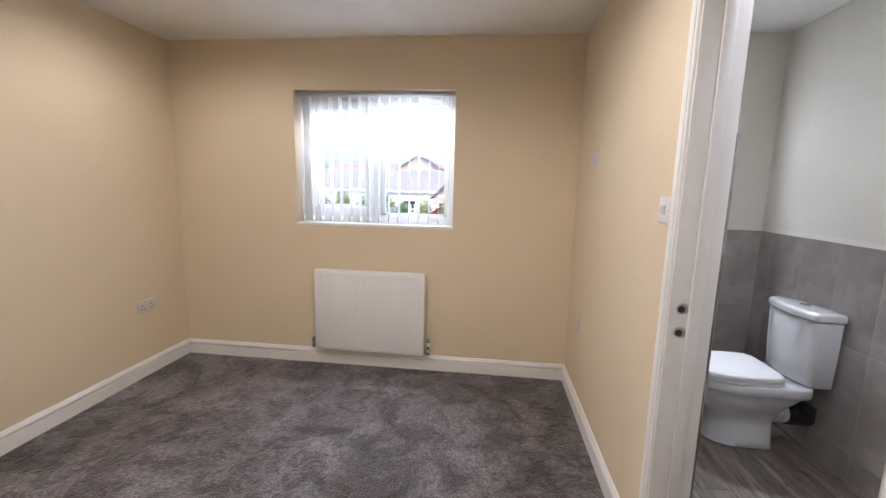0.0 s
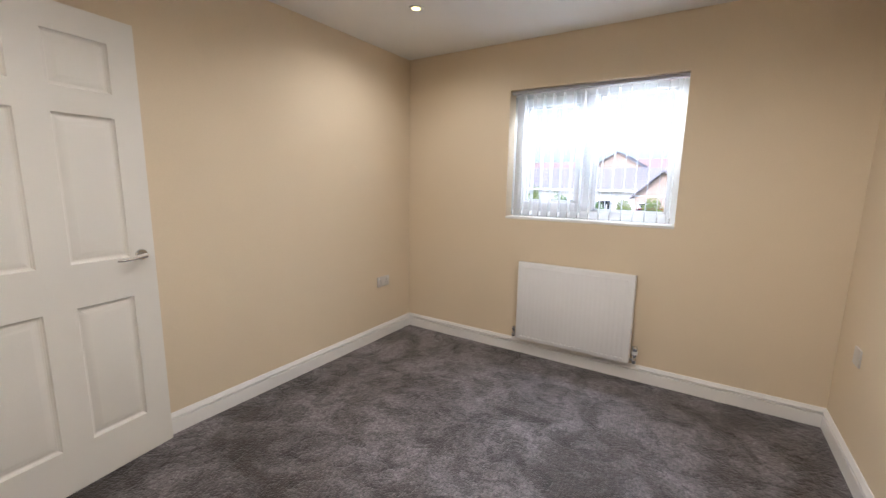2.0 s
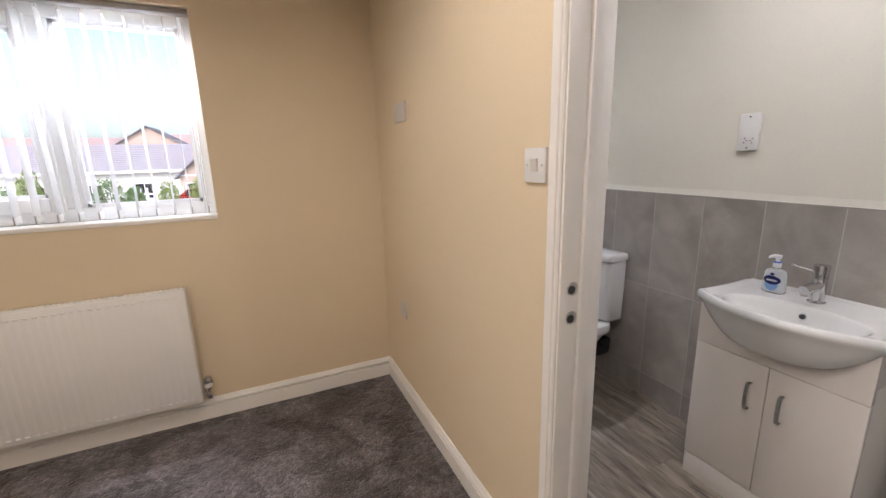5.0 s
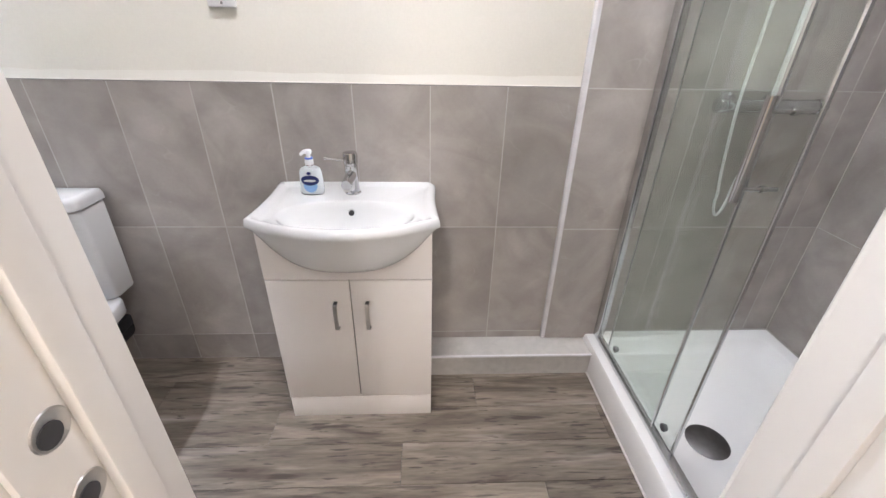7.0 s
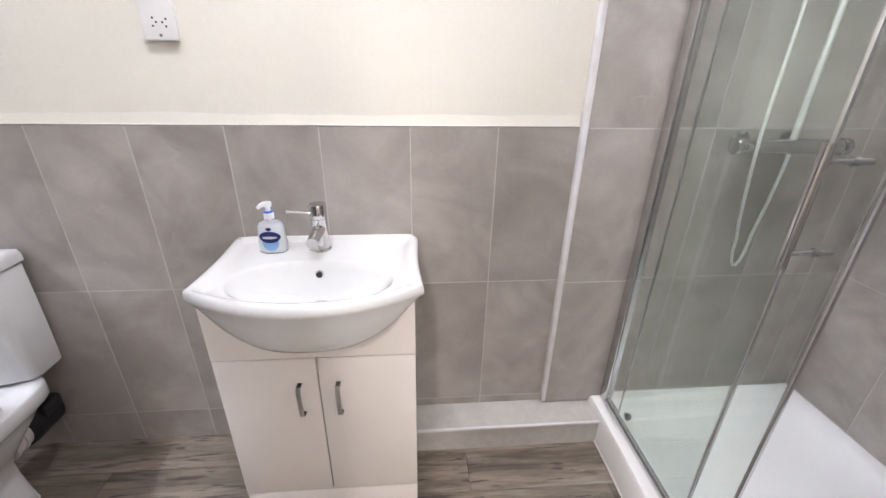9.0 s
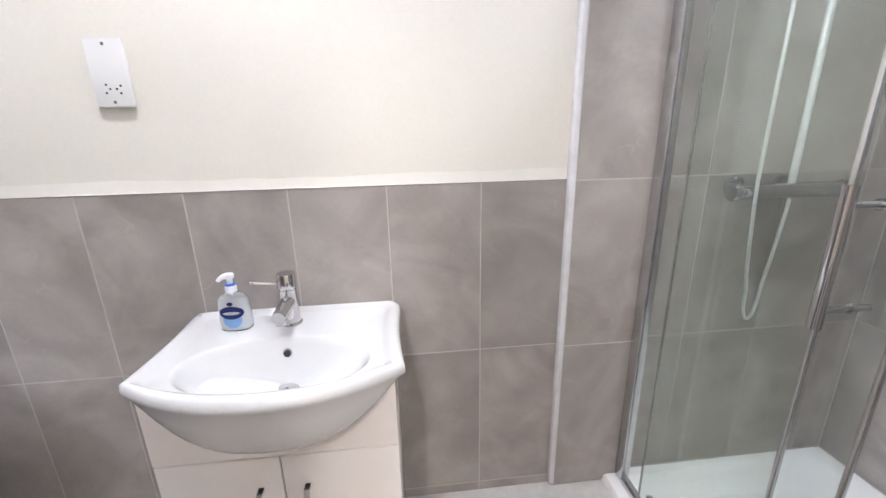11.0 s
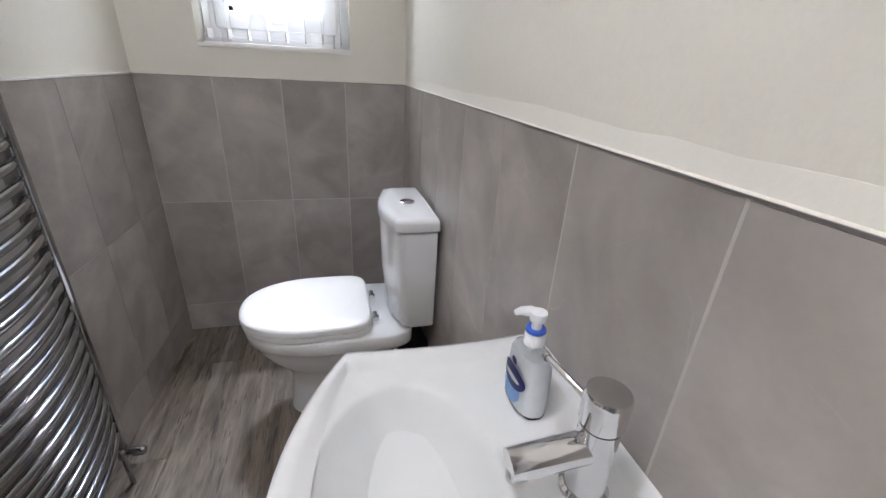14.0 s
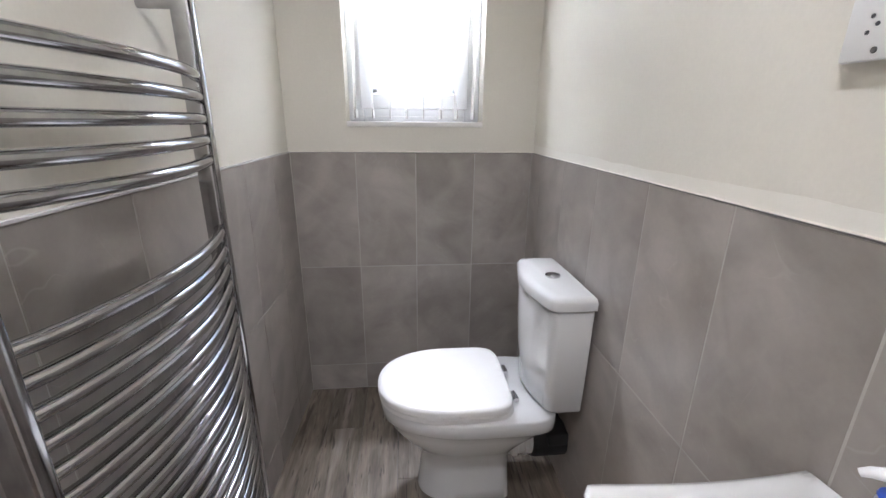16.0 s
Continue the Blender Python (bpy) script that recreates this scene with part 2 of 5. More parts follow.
GUNMETAL = material("dull_dark_steel", (0.2, 0.195, 0.19), 0.42, metal=1.0, scale=40, second=(0.16, 0.155, 0.15))
# Hose and riser chrome, paler and rougher to carry their bright highlights.
HOSE = material("lit_ribbed_chrome", (0.95, 0.95, 0.95), 0.5, metal=1.0, scale=60, second=(0.8, 0.8, 0.8))
CHAIN = material("white_chain", (0.75, 0.75, 0.74), 0.4, scale=30)


def tile_material():
    """Grey stone-look porcelain: soft clouds, a few pale scratches and diagonal darker veins."""
    m = material("grey_stone_tile", (0.47, 0.432, 0.40), 0.3, second=(0.31, 0.282, 0.256), scale=4.5, amount=0.6, bump=0.00025,
                 bump_scale=90, fine=0.05, per_object=0.2, distort=0.9, rough_var=0.05)
    nt = m.node_tree
    b = nt.nodes["Principled BSDF"]
    src = b.inputs["Base Color"].links[0].from_socket
    vec = [n for n in nt.nodes if n.type == 'VECT_MATH'][0].outputs[0]
    for scale, lo, hi, colour, fac in ((2.3, 0.40, 0.5, (0.235, 0.212, 0.192, 1), 0.3), (1.6, 0.43, 0.5, (0.50, 0.465, 0.43, 1), 0.22)):
        nz = nt.nodes.new("ShaderNodeTexNoise")
        nz.inputs["Scale"].default_value, nz.inputs["Detail"].default_value, nz.inputs["Distortion"].default_value = scale, 3, 1.2
        nt.links.new(vec, nz.inputs["Vector"])
        band = nt.nodes.new("ShaderNodeMath")
        band.operation = 'PINGPONG'
        band.inputs[1].default_value = 0.5
        nt.links.new(nz.outputs["Fac"], band.inputs[0])
        rg = nt.nodes.new("ShaderNodeMapRange")
        rg.inputs["From Min"].default_value, rg.inputs["From Max"].default_value = lo, hi
        rg.inputs["To Max"].default_value = fac
        nt.links.new(band.outputs[0], rg.inputs["Value"])
        mx = nt.nodes.new("ShaderNodeMix")
        mx.data_type = 'RGBA'
        mx.inputs["B"].default_value = colour
        nt.links.new(rg.outputs["Result"], mx.inputs["Factor"])
        nt.links.new(src, mx.inputs["A"])
        src = mx.outputs["Result"]
    # thin pale scratches, in patches
    for scale, width, power in ((3.3, 0.003, 0.10), (7.0, 0.006, 0.13)):
        nz = nt.nodes.new("ShaderNodeTexNoise")
        nz.inputs["Scale"].default_value, nz.inputs["Detail"].default_value, nz.inputs["Distortion"].default_value = scale, 2, 0.5
        nt.links.new(vec, nz.inputs["Vector"])
        gap_ = nt.nodes.new("ShaderNodeMath")
        gap_.operation = 'SUBTRACT'
        gap_.inputs[1].default_value = 0.5
        nt.links.new(nz.outputs["Fac"], gap_.inputs[0])
        size_ = nt.nodes.new("ShaderNodeMath")
        size_.operation = 'ABSOLUTE'
        nt.links.new(gap_.outputs[0], size_.inputs[0])
        thin = nt.nodes.new("ShaderNodeMapRange")
        thin.inputs["From Min"].default_value, thin.inputs["From Max"].default_value = 0.0, width
        thin.inputs["To Min"].default_value, thin.inputs["To Max"].default_value = power, 0.0
        nt.links.new(size_.outputs[0], thin.inputs["Value"])
        patch = nt.nodes.new("ShaderNodeTexNoise")
        patch.inputs["Scale"].default_value = scale * 1.3
        nt.links.new(vec, patch.inputs["Vector"])
        mask = nt.nodes.new("ShaderNodeMapRange")
        mask.inputs["From Min"].default_value, mask.inputs["From Max"].default_value = 0.52, 0.66
        nt.links.new(patch.outputs["Fac"], mask.inputs["Value"])
        both = nt.nodes.new("ShaderNodeMath")
        both.operation = 'MULTIPLY'
        nt.links.new(thin.outputs["Result"], both.inputs[0])
        nt.links.new(mask.outputs["Result"], both.inputs[1])
        mx = nt.nodes.new("ShaderNodeMix")
        mx.data_type = 'RGBA'
        mx.inputs["B"].default_value = (0.66, 0.63, 0.60, 1)
        nt.links.new(both.outputs[0], mx.inputs["Factor"])
        nt.links.new(src, mx.inputs["A"])
        src = mx.outputs["Result"]
    nt.links.new(src, b.inputs["Base Color"])
    return m


def plank_material():
    """Weathered grey-brown oak print: grain streaks along the plank, darker knots."""
    m = material("weathered_oak_vinyl", (0.325, 0.277, 0.22), 0.40, second=(0.14, 0.11, 0.083), scale=9.0, amount=0.7, bump=0.0004,
                 bump_scale=60, fine=0.30, per_object=0.22, stretch=(2.6, 0.28, 1), distort=1.0)
    nt = m.node_tree
    b = nt.nodes["Principled BSDF"]
    src = b.inputs["Base Color"].links[0].from_socket
    vec = [n for n in nt.nodes if n.type == 'VECT_MATH'][0].outputs[0]
    for scale, lo, hi, colour in ((16.0, 0.60, 0.68, (0.045, 0.034, 0.026, 1)), (5.0, 0.58, 0.75, (0.45, 0.41, 0.36, 1)), (34.0, 0.62, 0.67, (0.04, 0.03, 0.024, 1))):
        nz = nt.nodes.new("ShaderNodeTexNoise")
        nz.inputs["Scale"].default_value, nz.inputs["Detail"].default_value = scale, 4
        nt.links.new(vec, nz.inputs["Vector"])
        rg = nt.nodes.new("ShaderNodeMapRange")
        rg.inputs["From Min"].default_value, rg.inputs["From Max"].default_value = lo, hi
        rg.inputs["To Max"].default_value = 0.75
        nt.links.new(nz.outputs["Fac"], rg.inputs["Value"])
        mx = nt.nodes.new("ShaderNodeMix")
        mx.data_type = 'RGBA'
        mx.inputs["B"].default_value = colour
        nt.links.new(rg.outputs["Result"], mx.inputs["Factor"])
        nt.links.new(src, mx.inputs["A"])
        src = mx.outputs["Result"]
    nt.links.new(src, b.inputs["Base Color"])
    return m


def carpet_material():
    """Dark grey-brown twist pile: tufts of mixed tone, brushed lighter and darker clumps."""
    m = bpy.data.materials.new("grey_twist_pile")
    m.use_nodes = True
    nt = m.node_tree
    b = nt.nodes["Principled BSDF"]
    b.inputs["Roughness"].default_value = 0.55
    b.inputs["Sheen Weight"].default_value = 0.25
    b.inputs["Sheen Roughness"].default_value = 0.4
    tc = nt.nodes.new("ShaderNodeTexCoord")
    vec = tc.outputs["Object"]

    def noise_node(scale, detail, rough, distort):
        n = nt.nodes.new("ShaderNodeTexNoise")
        n.inputs["Scale"].default_value, n.inputs["Detail"].default_value = scale, detail
        n.inputs["Roughness"].default_value, n.inputs["Distortion"].default_value = rough, distort
        nt.links.new(vec, n.inputs["Vector"])
        return n.outputs["Fac"]

    def ranged(value, lo, hi, to_lo, to_hi):
        r = nt.nodes.new("ShaderNodeMapRange")
        for key, v in (("From Min", lo), ("From Max", hi), ("To Min", to_lo), ("To Max", to_hi)):
            r.inputs[key].default_value = v
        nt.links.new(value, r.inputs["Value"])
        return r.outputs["Result"]

    def math_node(op, p, q):
        n = nt.nodes.new("ShaderNodeMath")
        n.operation = op
        for k, v in enumerate((p, q)):
            if isinstance(v, float):
                n.inputs[k].default_value = v
            else:
                nt.links.new(v, n.inputs[k])
        return n.outputs[0]

    broad = ranged(noise_node(1.7, 3, 0.5, 0.3), 0.36, 0.62, 0.0, 1.0)
    clumps = ranged(noise_node(4.2, 5, 0.6, 0.7), 0.40, 0.60, 0.0, 1.0)
    tone = math_node('ADD', math_node('MULTIPLY', broad, 0.3), math_node('MULTIPLY', clumps, 0.7))
    mix = nt.nodes.new("ShaderNodeMix")
    mix.data_type = 'RGBA'
    mix.inputs["A"].default_value = (0.034, 0.025, 0.021, 1)
    mix.inputs["B"].default_value = (0.18, 0.162, 0.168, 1)
    nt.links.new(tone, mix.inputs["Factor"])
    cell = nt.nodes.new("ShaderNodeTexVoronoi")
    cell.inputs["Scale"].default_value = 105
    nt.links.new(vec, cell.inputs["Vector"])
    sep = nt.nodes.new("ShaderNodeSeparateColor")
    nt.links.new(cell.outputs["Color"], sep.inputs[0])
    speck = math_node('MULTIPLY', ranged(sep.outputs[0], 0.0, 1.0, 0.6, 1.3), ranged(noise_node(46, 4, 0.7, 0.0), 0.35, 0.65, 0.6, 1.4))
    mu = nt.nodes.new("ShaderNodeMix")
    mu.data_type, mu.blend_type = 'RGBA', 'MULTIPLY'
    mu.inputs["Factor"].default_value = 1.0
    # dents in the pile: their shade goes into the colour as well as the bump
    dents = ranged(noise_node(8.5, 3, 0.55, 0.8), 0.40, 0.47, 0.58, 1.0)
    speck = math_node('MULTIPLY', speck, dents)
    nt.links.new(mix.outputs["Result"], mu.inputs["A"])
    nt.links.new(speck, mu.inputs["B"])
    nt.links.new(mu.outputs["Result"], b.inputs["Base Color"])
    bp = nt.nodes.new("ShaderNodeBump")
    bp.inputs["Distance"].default_value = 0.006
    height = math_node('ADD', math_node('MULTIPLY', cell.outputs["Distance"], -0.7), math_node('ADD', math_node('MULTIPLY', clumps, 0.8), math_node('MULTIPLY', dents, 1.2)))
    nt.links.new(height, bp.inputs["Height"])
    nt.links.new(bp.outputs["Normal"], b.inputs["Normal"])
    return m


TILE = tile_material()
PLANK = plank_material()
CARPET = carpet_material()
ROOF = material("grey_brown_roof_tiles", (0.30, 0.285, 0.31), 0.8, second=(0.24, 0.225, 0.25), scale=3, bump=0.02, bump_scale=6)
REDROOF = material("red_clay_roof_tiles", (0.34, 0.25, 0.24), 0.8, second=(0.29, 0.21, 0.20), scale=3, bump=0.02, bump_scale=6)
BRICKW = material("pink_buff_brick", (0.48, 0.38, 0.32), 0.85, second=(0.41, 0.31, 0.26), scale=5, bump=0.01, bump_scale=9)
RENDERW = material("white_render", (0.72, 0.71, 0.68), 0.85, scale=2)
LEAF = material("yellow_green_leaves", (0.20, 0.26, 0.04), 0.6, second=(0.10, 0.17, 0.03), scale=5, amount=0.8)
LEAFDARK = material("green_leaves", (0.09, 0.18, 0.04), 0.6, second=(0.05, 0.11, 0.025), scale=5, amount=0.8)
BARK = material("brown_bark", (0.10, 0.07, 0.05), 0.9, scale=8, bump=0.01)
GRASS = material("garden_ground", (0.06, 0.09, 0.03), 0.9, second=(0.10, 0.10, 0.08), scale=0.25, bump=0.02, bump_scale=4)
REDPAINT = material("red_car_paint", (0.35, 0.02, 0.025), 0.2, scale=3, coat=0.8)
CARGLASS = material("dark_car_glass", (0.02, 0.025, 0.03), 0.08, scale=3)
TYRE = material("tyre_rubber", (0.02, 0.02, 0.02), 0.8, scale=10)


# ---- structure ----
# bedroom window opening and shower room window opening
WL, WR, WB, WT = -1.99, -0.837, 1.07, 2.02
VL, VR, VB, VT = 0.425, 0.982, 1.238, 2.02
OUT = 0.30      # outer face of the north wall
wall_north = whole("wall_north", boxes(
    (WX - 0.12, 0, -0.1, WL, OUT, CZ + 0.1), (WR, 0, -0.1, 0.0, OUT, CZ + 0.1),
    (WL, 0, -0.1, WR, OUT, WB), (WL, 0, WT, WR, OUT, CZ + 0.1)), MAGNOLIA,
    "cream painted wall with the bedroom window opening", "wall", "structure", smooth=0)
wall_north_bath = whole("wall_north_shower_room", boxes(
    (0.0, BN + 0.008, -0.1, VL, OUT, CZ + 0.1), (VR, BN + 0.008, -0.1, BE + 0.12, OUT, CZ + 0.1),
    (VL, BN + 0.008, -0.1, VR, OUT, VB), (VL, BN + 0.008, VT, VR, OUT, CZ + 0.1)), OFFWHITE,
    "off-white painted wall above grey tiles, with small window", "wall", "structure", smooth=0)
ED_N, ED_S = -2.83, -3.60     # entry doorway in the west wall
wall_west = whole("wall_west", boxes(
    (WX - 0.12, ED_N, -0.1, WX, 0, CZ + 0.1), (WX - 0.12, SY - 0.12, -0.1, WX, ED_S, CZ + 0.1),
    (WX - 0.12, ED_S, 2.03, WX, ED_N, CZ + 0.1)), MAGNOLIA, "cream painted wall behind the open panelled door", "wall", "structure", smooth=0)
wall_south = whole("wall_south", boxes((WX - 0.12, SY - 0.12, -0.1, 0.0, SY, CZ + 0.1)), MAGNOLIA, "cream painted plain wall", "wall", "structure", smooth=0)
wall_east = whole("wall_east", boxes(
    (0.0, DN, -0.1, 0.09, BN + 0.008, CZ + 0.1), (0.0, SY - 0.12, -0.1, 0.09, DS, CZ + 0.1), (0.0, DS, DH, 0.09, DN, CZ + 0.1)), MAGNOLIA,
    "cream painted wall with doorway to the shower room", "wall", "structure", smooth=0)
BD = 0.143                   # tile face beside the doorway: the wall is a little out of square
bw_bm = boxes((0.09, BS - 0.12, -0.1, BD - 0.008, DS, CZ + 0.1), (0.09, DS, DH, BD - 0.008, DN, CZ + 0.1))
rings(bw_bm, [[(0.09, DN, z), (BD - 0.008, DN, z), (BW - 0.008, BN + 0.008, z), (0.09, BN + 0.008, z)] for z in (-0.1, CZ + 0.1)])
wall_bath_west = whole("wall_shower_room_west", bw_bm, OFFWHITE,
    "off-white painted wall above grey tiles", "wall", "structure", smooth=0)
wall_bath_east = whole("wall_shower_room_east", boxes((BE + 0.008, BS - 0.12, -0.1, BE + 0.12, BN + 0.008, CZ + 0.1)), OFFWHITE,
    "off-white painted wall above grey tiles", "wall", "structure", smooth=0)
wall_bath_south = whole("wall_shower_room_south", boxes((BW - 0.008, BS - 0.12, -0.1, BE + 0.008, BS - 0.008, CZ + 0.1)), OFFWHITE,
    "wall behind the shower tiles", "wall", "structure", smooth=0)
HX = -3.43
hall = whole("wall_hall", boxes((HX - 0.1, -4.6, -0.1, HX, -1.6, CZ + 0.1), (HX, -4.7, -0.1, WX - 0.12, -4.6, CZ + 0.1), (HX, -1.6, -0.1, WX - 0.12, -1.5, CZ + 0.1),
             (WX - 0.12, -4.6, -0.1, WX, SY - 0.12, CZ + 0.1)),
             CEIL, "white painted landing wall beyond the doorway", "wall", "structure", smooth=0)

ceiling = whole("ceiling", boxes((WX, SY, CZ, 0.0, 0.0, CZ + 0.1)), CEIL, "white painted flat bedroom ceiling", "ceiling", "structure", smooth=0)
ceiling_bath = whole("ceiling_shower_room", boxes((BW - 0.008, BS - 0.008, CZ, BE + 0.008, BN + 0.008, CZ + 0.1)), CEIL, "white painted shower room ceiling", "ceiling", "structure", smooth=0)
ceiling_hall = whole("ceiling_hall", boxes((HX, -4.6, CZ, WX - 0.12, -1.6, CZ + 0.1)), CEIL, "white painted landing ceiling", "ceiling", "structure", smooth=0)

# carpet: a dense sheet with gently uneven pile
bm = bmesh.new()
bmesh.ops.create_grid(bm, x_segments=130, y_segments=160, size=0.5)
for v in bm.verts:
    x, y = WX + (v.co.x + 0.5) * (0.0 - WX), SY + (v.co.y + 0.5) * (0 - SY)
    v.co = (x, y, 0.0115 + 0.0025 * noise.noise(Vector((x * 5, y * 5, 0))) + 0.0015 * noise.noise(Vector((x * 23, y * 23, 3))))
floor = whole("floor", bm, CARPET, "dark grey-brown twist pile carpet with brushed patches", "carpet", "structure")
floor_hall = whole("floor_hall", boxes((HX, -4.6, -0.1, WX, -1.6, 0.012)), CARPET, "dark grey carpet on the landing", "carpet", "structure", smooth=0)
sub = whole("floor_shower_room", boxes((0.0, DS, -0.1, BW, DN, -0.003), (BW, BS, -0.1, BE + 0.008, BN + 0.008, -0.003)), DARKGREY,
            "weathered grey oak plank vinyl floor", "floor", "structure", smooth=0)

# ogee skirting boards
OGEE = [(0, 0), (0.015, 0), (0.015, 0.082), (0.003, 0.085), (0.003, 0.0905), (0.0148, 0.0935), (0.015, 0.1), (0.011, 0.106), (0.0075, 0.112), (0.006, 0.118), (0.004, 0.12), (0, 0.12)]


def skirting(name, a, b, inward, label="white ogee skirting board along the cream wall"):
    bm = bmesh.new()
    extrude_profile(bm, [(u, v * 1.05) for u, v in OGEE], a, b, inward)
    return whole(name, bm, GLOSS, label, "skirting", "structure", smooth=25)


skirting("baseboard_north", (WX, 0, 0), (0, 0, 0), (0, -1, 0))
skirting("baseboard_west", (WX, ED_N + 0.075, 0), (WX, -0.015, 0), (1, 0, 0))
skirting("baseboard_east", (0, DN + 0.022, 0), (0, -0.015, 0), (-1, 0, 0))
skirting("baseboard_east_south", (0, SY, 0), (0, DS - 0.022, 0), (-1, 0, 0))
skirting("baseboard_south", (WX, SY, 0), (-0.016, SY, 0), (0, 1, 0))
skirting("baseboard_hall", (HX, -4.6, 0), (HX, -1.6, 0), (1, 0, 0), "white skirting board on the landing")


# ---- doorway to the shower room: lining, stops, architraves, strike plate ----
door_frame = thing("door_1", (0.07, (DN + DS) / 2, 0), "white painted door lining and architrave, without its door", "door frame", kind="structure")
LX0, LX1 = -0.004, 0.128
part("lining_jamb", boxes((LX0, DN - 0.028, 0, LX1, DN, DH), bevel=0.002), GLOSS, door_frame)
part("lining_jamb", boxes((LX0, DS, 0, BD + 0.002, DS + 0.028, DH), bevel=0.002), GLOSS, door_frame)
part("lining_head", boxes((LX0, DS, DH - 0.028, LX1, DN, DH), bevel=0.002), GLOSS, door_frame)
part("door_stop", boxes((0.052, DN - 0.04, 0, 0.085, DN - 0.028, DH - 0.028), bevel=0.002), GLOSS, door_frame)
part("door_stop", boxes((0.052, DS + 0.028, 0, 0.085, DS + 0.04, DH - 0.028), bevel=0.002), GLOSS, door_frame)
ARCH = [(0, 0), (0.0, 0.008), (0.003, 0.012), (0.009, 0.013), (0.011, 0.016), (0.018, 0.018), (0.034, 0.018), (0.039, 0.015), (0.042, 0.006), (0.042, 0)]


def architrave(parent, face_x, way, edge_y, sign, height):
    """Upright moulding on a wall facing along x; it spreads from edge_y in the sign direction."""
    bm = bmesh.new()
    rings(bm, [[(face_x + way * t, edge_y + sign * u, z) for u, t in ARCH] for z in (0.0, height + (0.042 if sign else 0))])
    part("architrave", bm, GLOSS, parent, smooth=25)


for sgn, ey in ((1, DN - 0.022), (-1, DS + 0.022)):
    architrave(door_frame, 0.0, -1, ey, sgn, DH - 0.02)
architrave(door_frame, BD - 0.001, 1, DS + 0.026, -1, DH - 0.02)
bm = bmesh.new()
rings(bm, [[(-t, y, DH - 0.022 + u) for u, t in ARCH] for y in (DS + 0.022, DN - 0.022)])
part("architrave", bm, GLOSS, door_frame, smooth=25)
for z, lab in ((1.013, "round worn latch hole"), (0.936, "round worn latch hole")):
    hole = part("strike_plate", lathe(bmesh.new(), [(0.0, -0.0012), (0.017, -0.0012), (0.018, 0.0), (0.017, 0.0012), (0.0, 0.0014)], (0.034, DN - 0.0285, z), "y", 20), SATIN, door_frame, lab)
    part("latch_hole", lathe(bmesh.new(), [(0.0, 0.0), (0.011, 0.0), (0.011, -0.0018), (0.0, -0.002)], (0.0305, DN - 0.0293, z - 0.002), "y", 16), DARKGREY, hole)
whole("threshold_strip", boxes((-0.004, DS + 0.03, -0.002, 0.03, DN - 0.03, 0.014), bevel=0.002), SATIN, "brushed metal threshold strip between carpet and vinyl", "threshold", "structure")

# ---- entry doorway in the west wall, with its open six-panel leaf ----
entry = thing("door_2", (WX, (ED_N + ED_S) / 2, 0), "white painted entry door lining and architrave", "door frame", kind="structure")
part("lining_jamb", boxes((WX - 0.125, ED_N - 0.026, 0, WX + 0.142, ED_N + 0.004, 2.03), bevel=0.003), GLOSS, entry)
part("lining_jamb", boxes((WX - 0.125, ED_S, 0, WX + 0.004, ED_S + 0.03, 2.03), bevel=0.003), GLOSS, entry)
part("lining_head", boxes((WX - 0.125, ED_S, 2.0, WX + 0.004, ED_N, 2.03), bevel=0.003), GLOSS, entry)


def panel_door(width, height, thick):
    """Six-panel moulded leaf in its own axes: x along the width from the hinge, y the thickness, z up."""
    bm = bmesh.new()
    st, pw = 0.108, (width - 0.216 - 0.108) / 2
    cols = [(st, st + pw), (width - st - pw, width - st)]
    rws = [(0.198, 0.785), (0.97, 1.572), (1.672, 1.875)]
    xs = sorted({0, width, *[c for p in cols for c in p]})
    zs = sorted({0, height, *[c for p in rws for c in p]})
    for face in (-1, 1):
        yy = face * thick / 2
        for i in range(len(xs) - 1):
            for k in range(len(zs) - 1):
                x0, x1, z0, z1 = xs[i], xs[i + 1], zs[k], zs[k + 1]
                if (x0, x1) in cols and (z0, z1) in rws:
                    loops = []
                    for inset, depth in ((0, 0), (0.003, 0.009), (0.009, 0.0145), (0.015, 0.0155), (0.018, 0.0145), (0.040, 0.004), (0.044, 0.0032)):
                        y = yy - face * depth
                        loops.append([(x0 + inset, y, z0 + inset), (x1 - inset, y, z0 + inset), (x1 - inset, y, z1 - inset), (x0 + inset, y, z1 - inset)])
                    vs = [[bm.verts.new(p) for p in lp] for lp in loops]
                    for a, b in zip(vs, vs[1:]):
                        for q in range(4):
                            bm.faces.new((a[q], a[(q + 1) % 4], b[(q + 1) % 4], b[q]))
                    bm.faces.new(vs[-1])
                else:
                    bm.faces.new([bm.verts.new(p) for p in ((x0, yy, z0), (x1, yy, z0), (x1, yy, z1), (x0, yy, z1))])
    h = thick / 2
    for quad in (((0, -h, 0), (0, h, 0), (0, h, height), (0, -h, height)), ((width, -h, 0), (width, h, 0), (width, h, height), (width, -h, height)),
                 ((0, -h, 0), (width, -h, 0), (width, h, 0), (0, h, 0)), ((0, -h, height), (width, -h, height), (width, h, height), (0, h, height))):
        bm.faces.new([bm.verts.new(p) for p in quad])
    bmesh.ops.remove_doubles(bm, verts=bm.verts[:], dist=1e-5)
    bmesh.ops.recalc_face_normals(bm, faces=bm.faces[:])
    return bm


LEAF_AT = pose(-2.782, -2.822, 0.0155, 0, 0, 99.0)
leaf = thing("bedroom_door", (0, 0, 0), "white six-panel moulded door standing open against the cream wall", "door")
leaf.matrix_basis = LEAF_AT


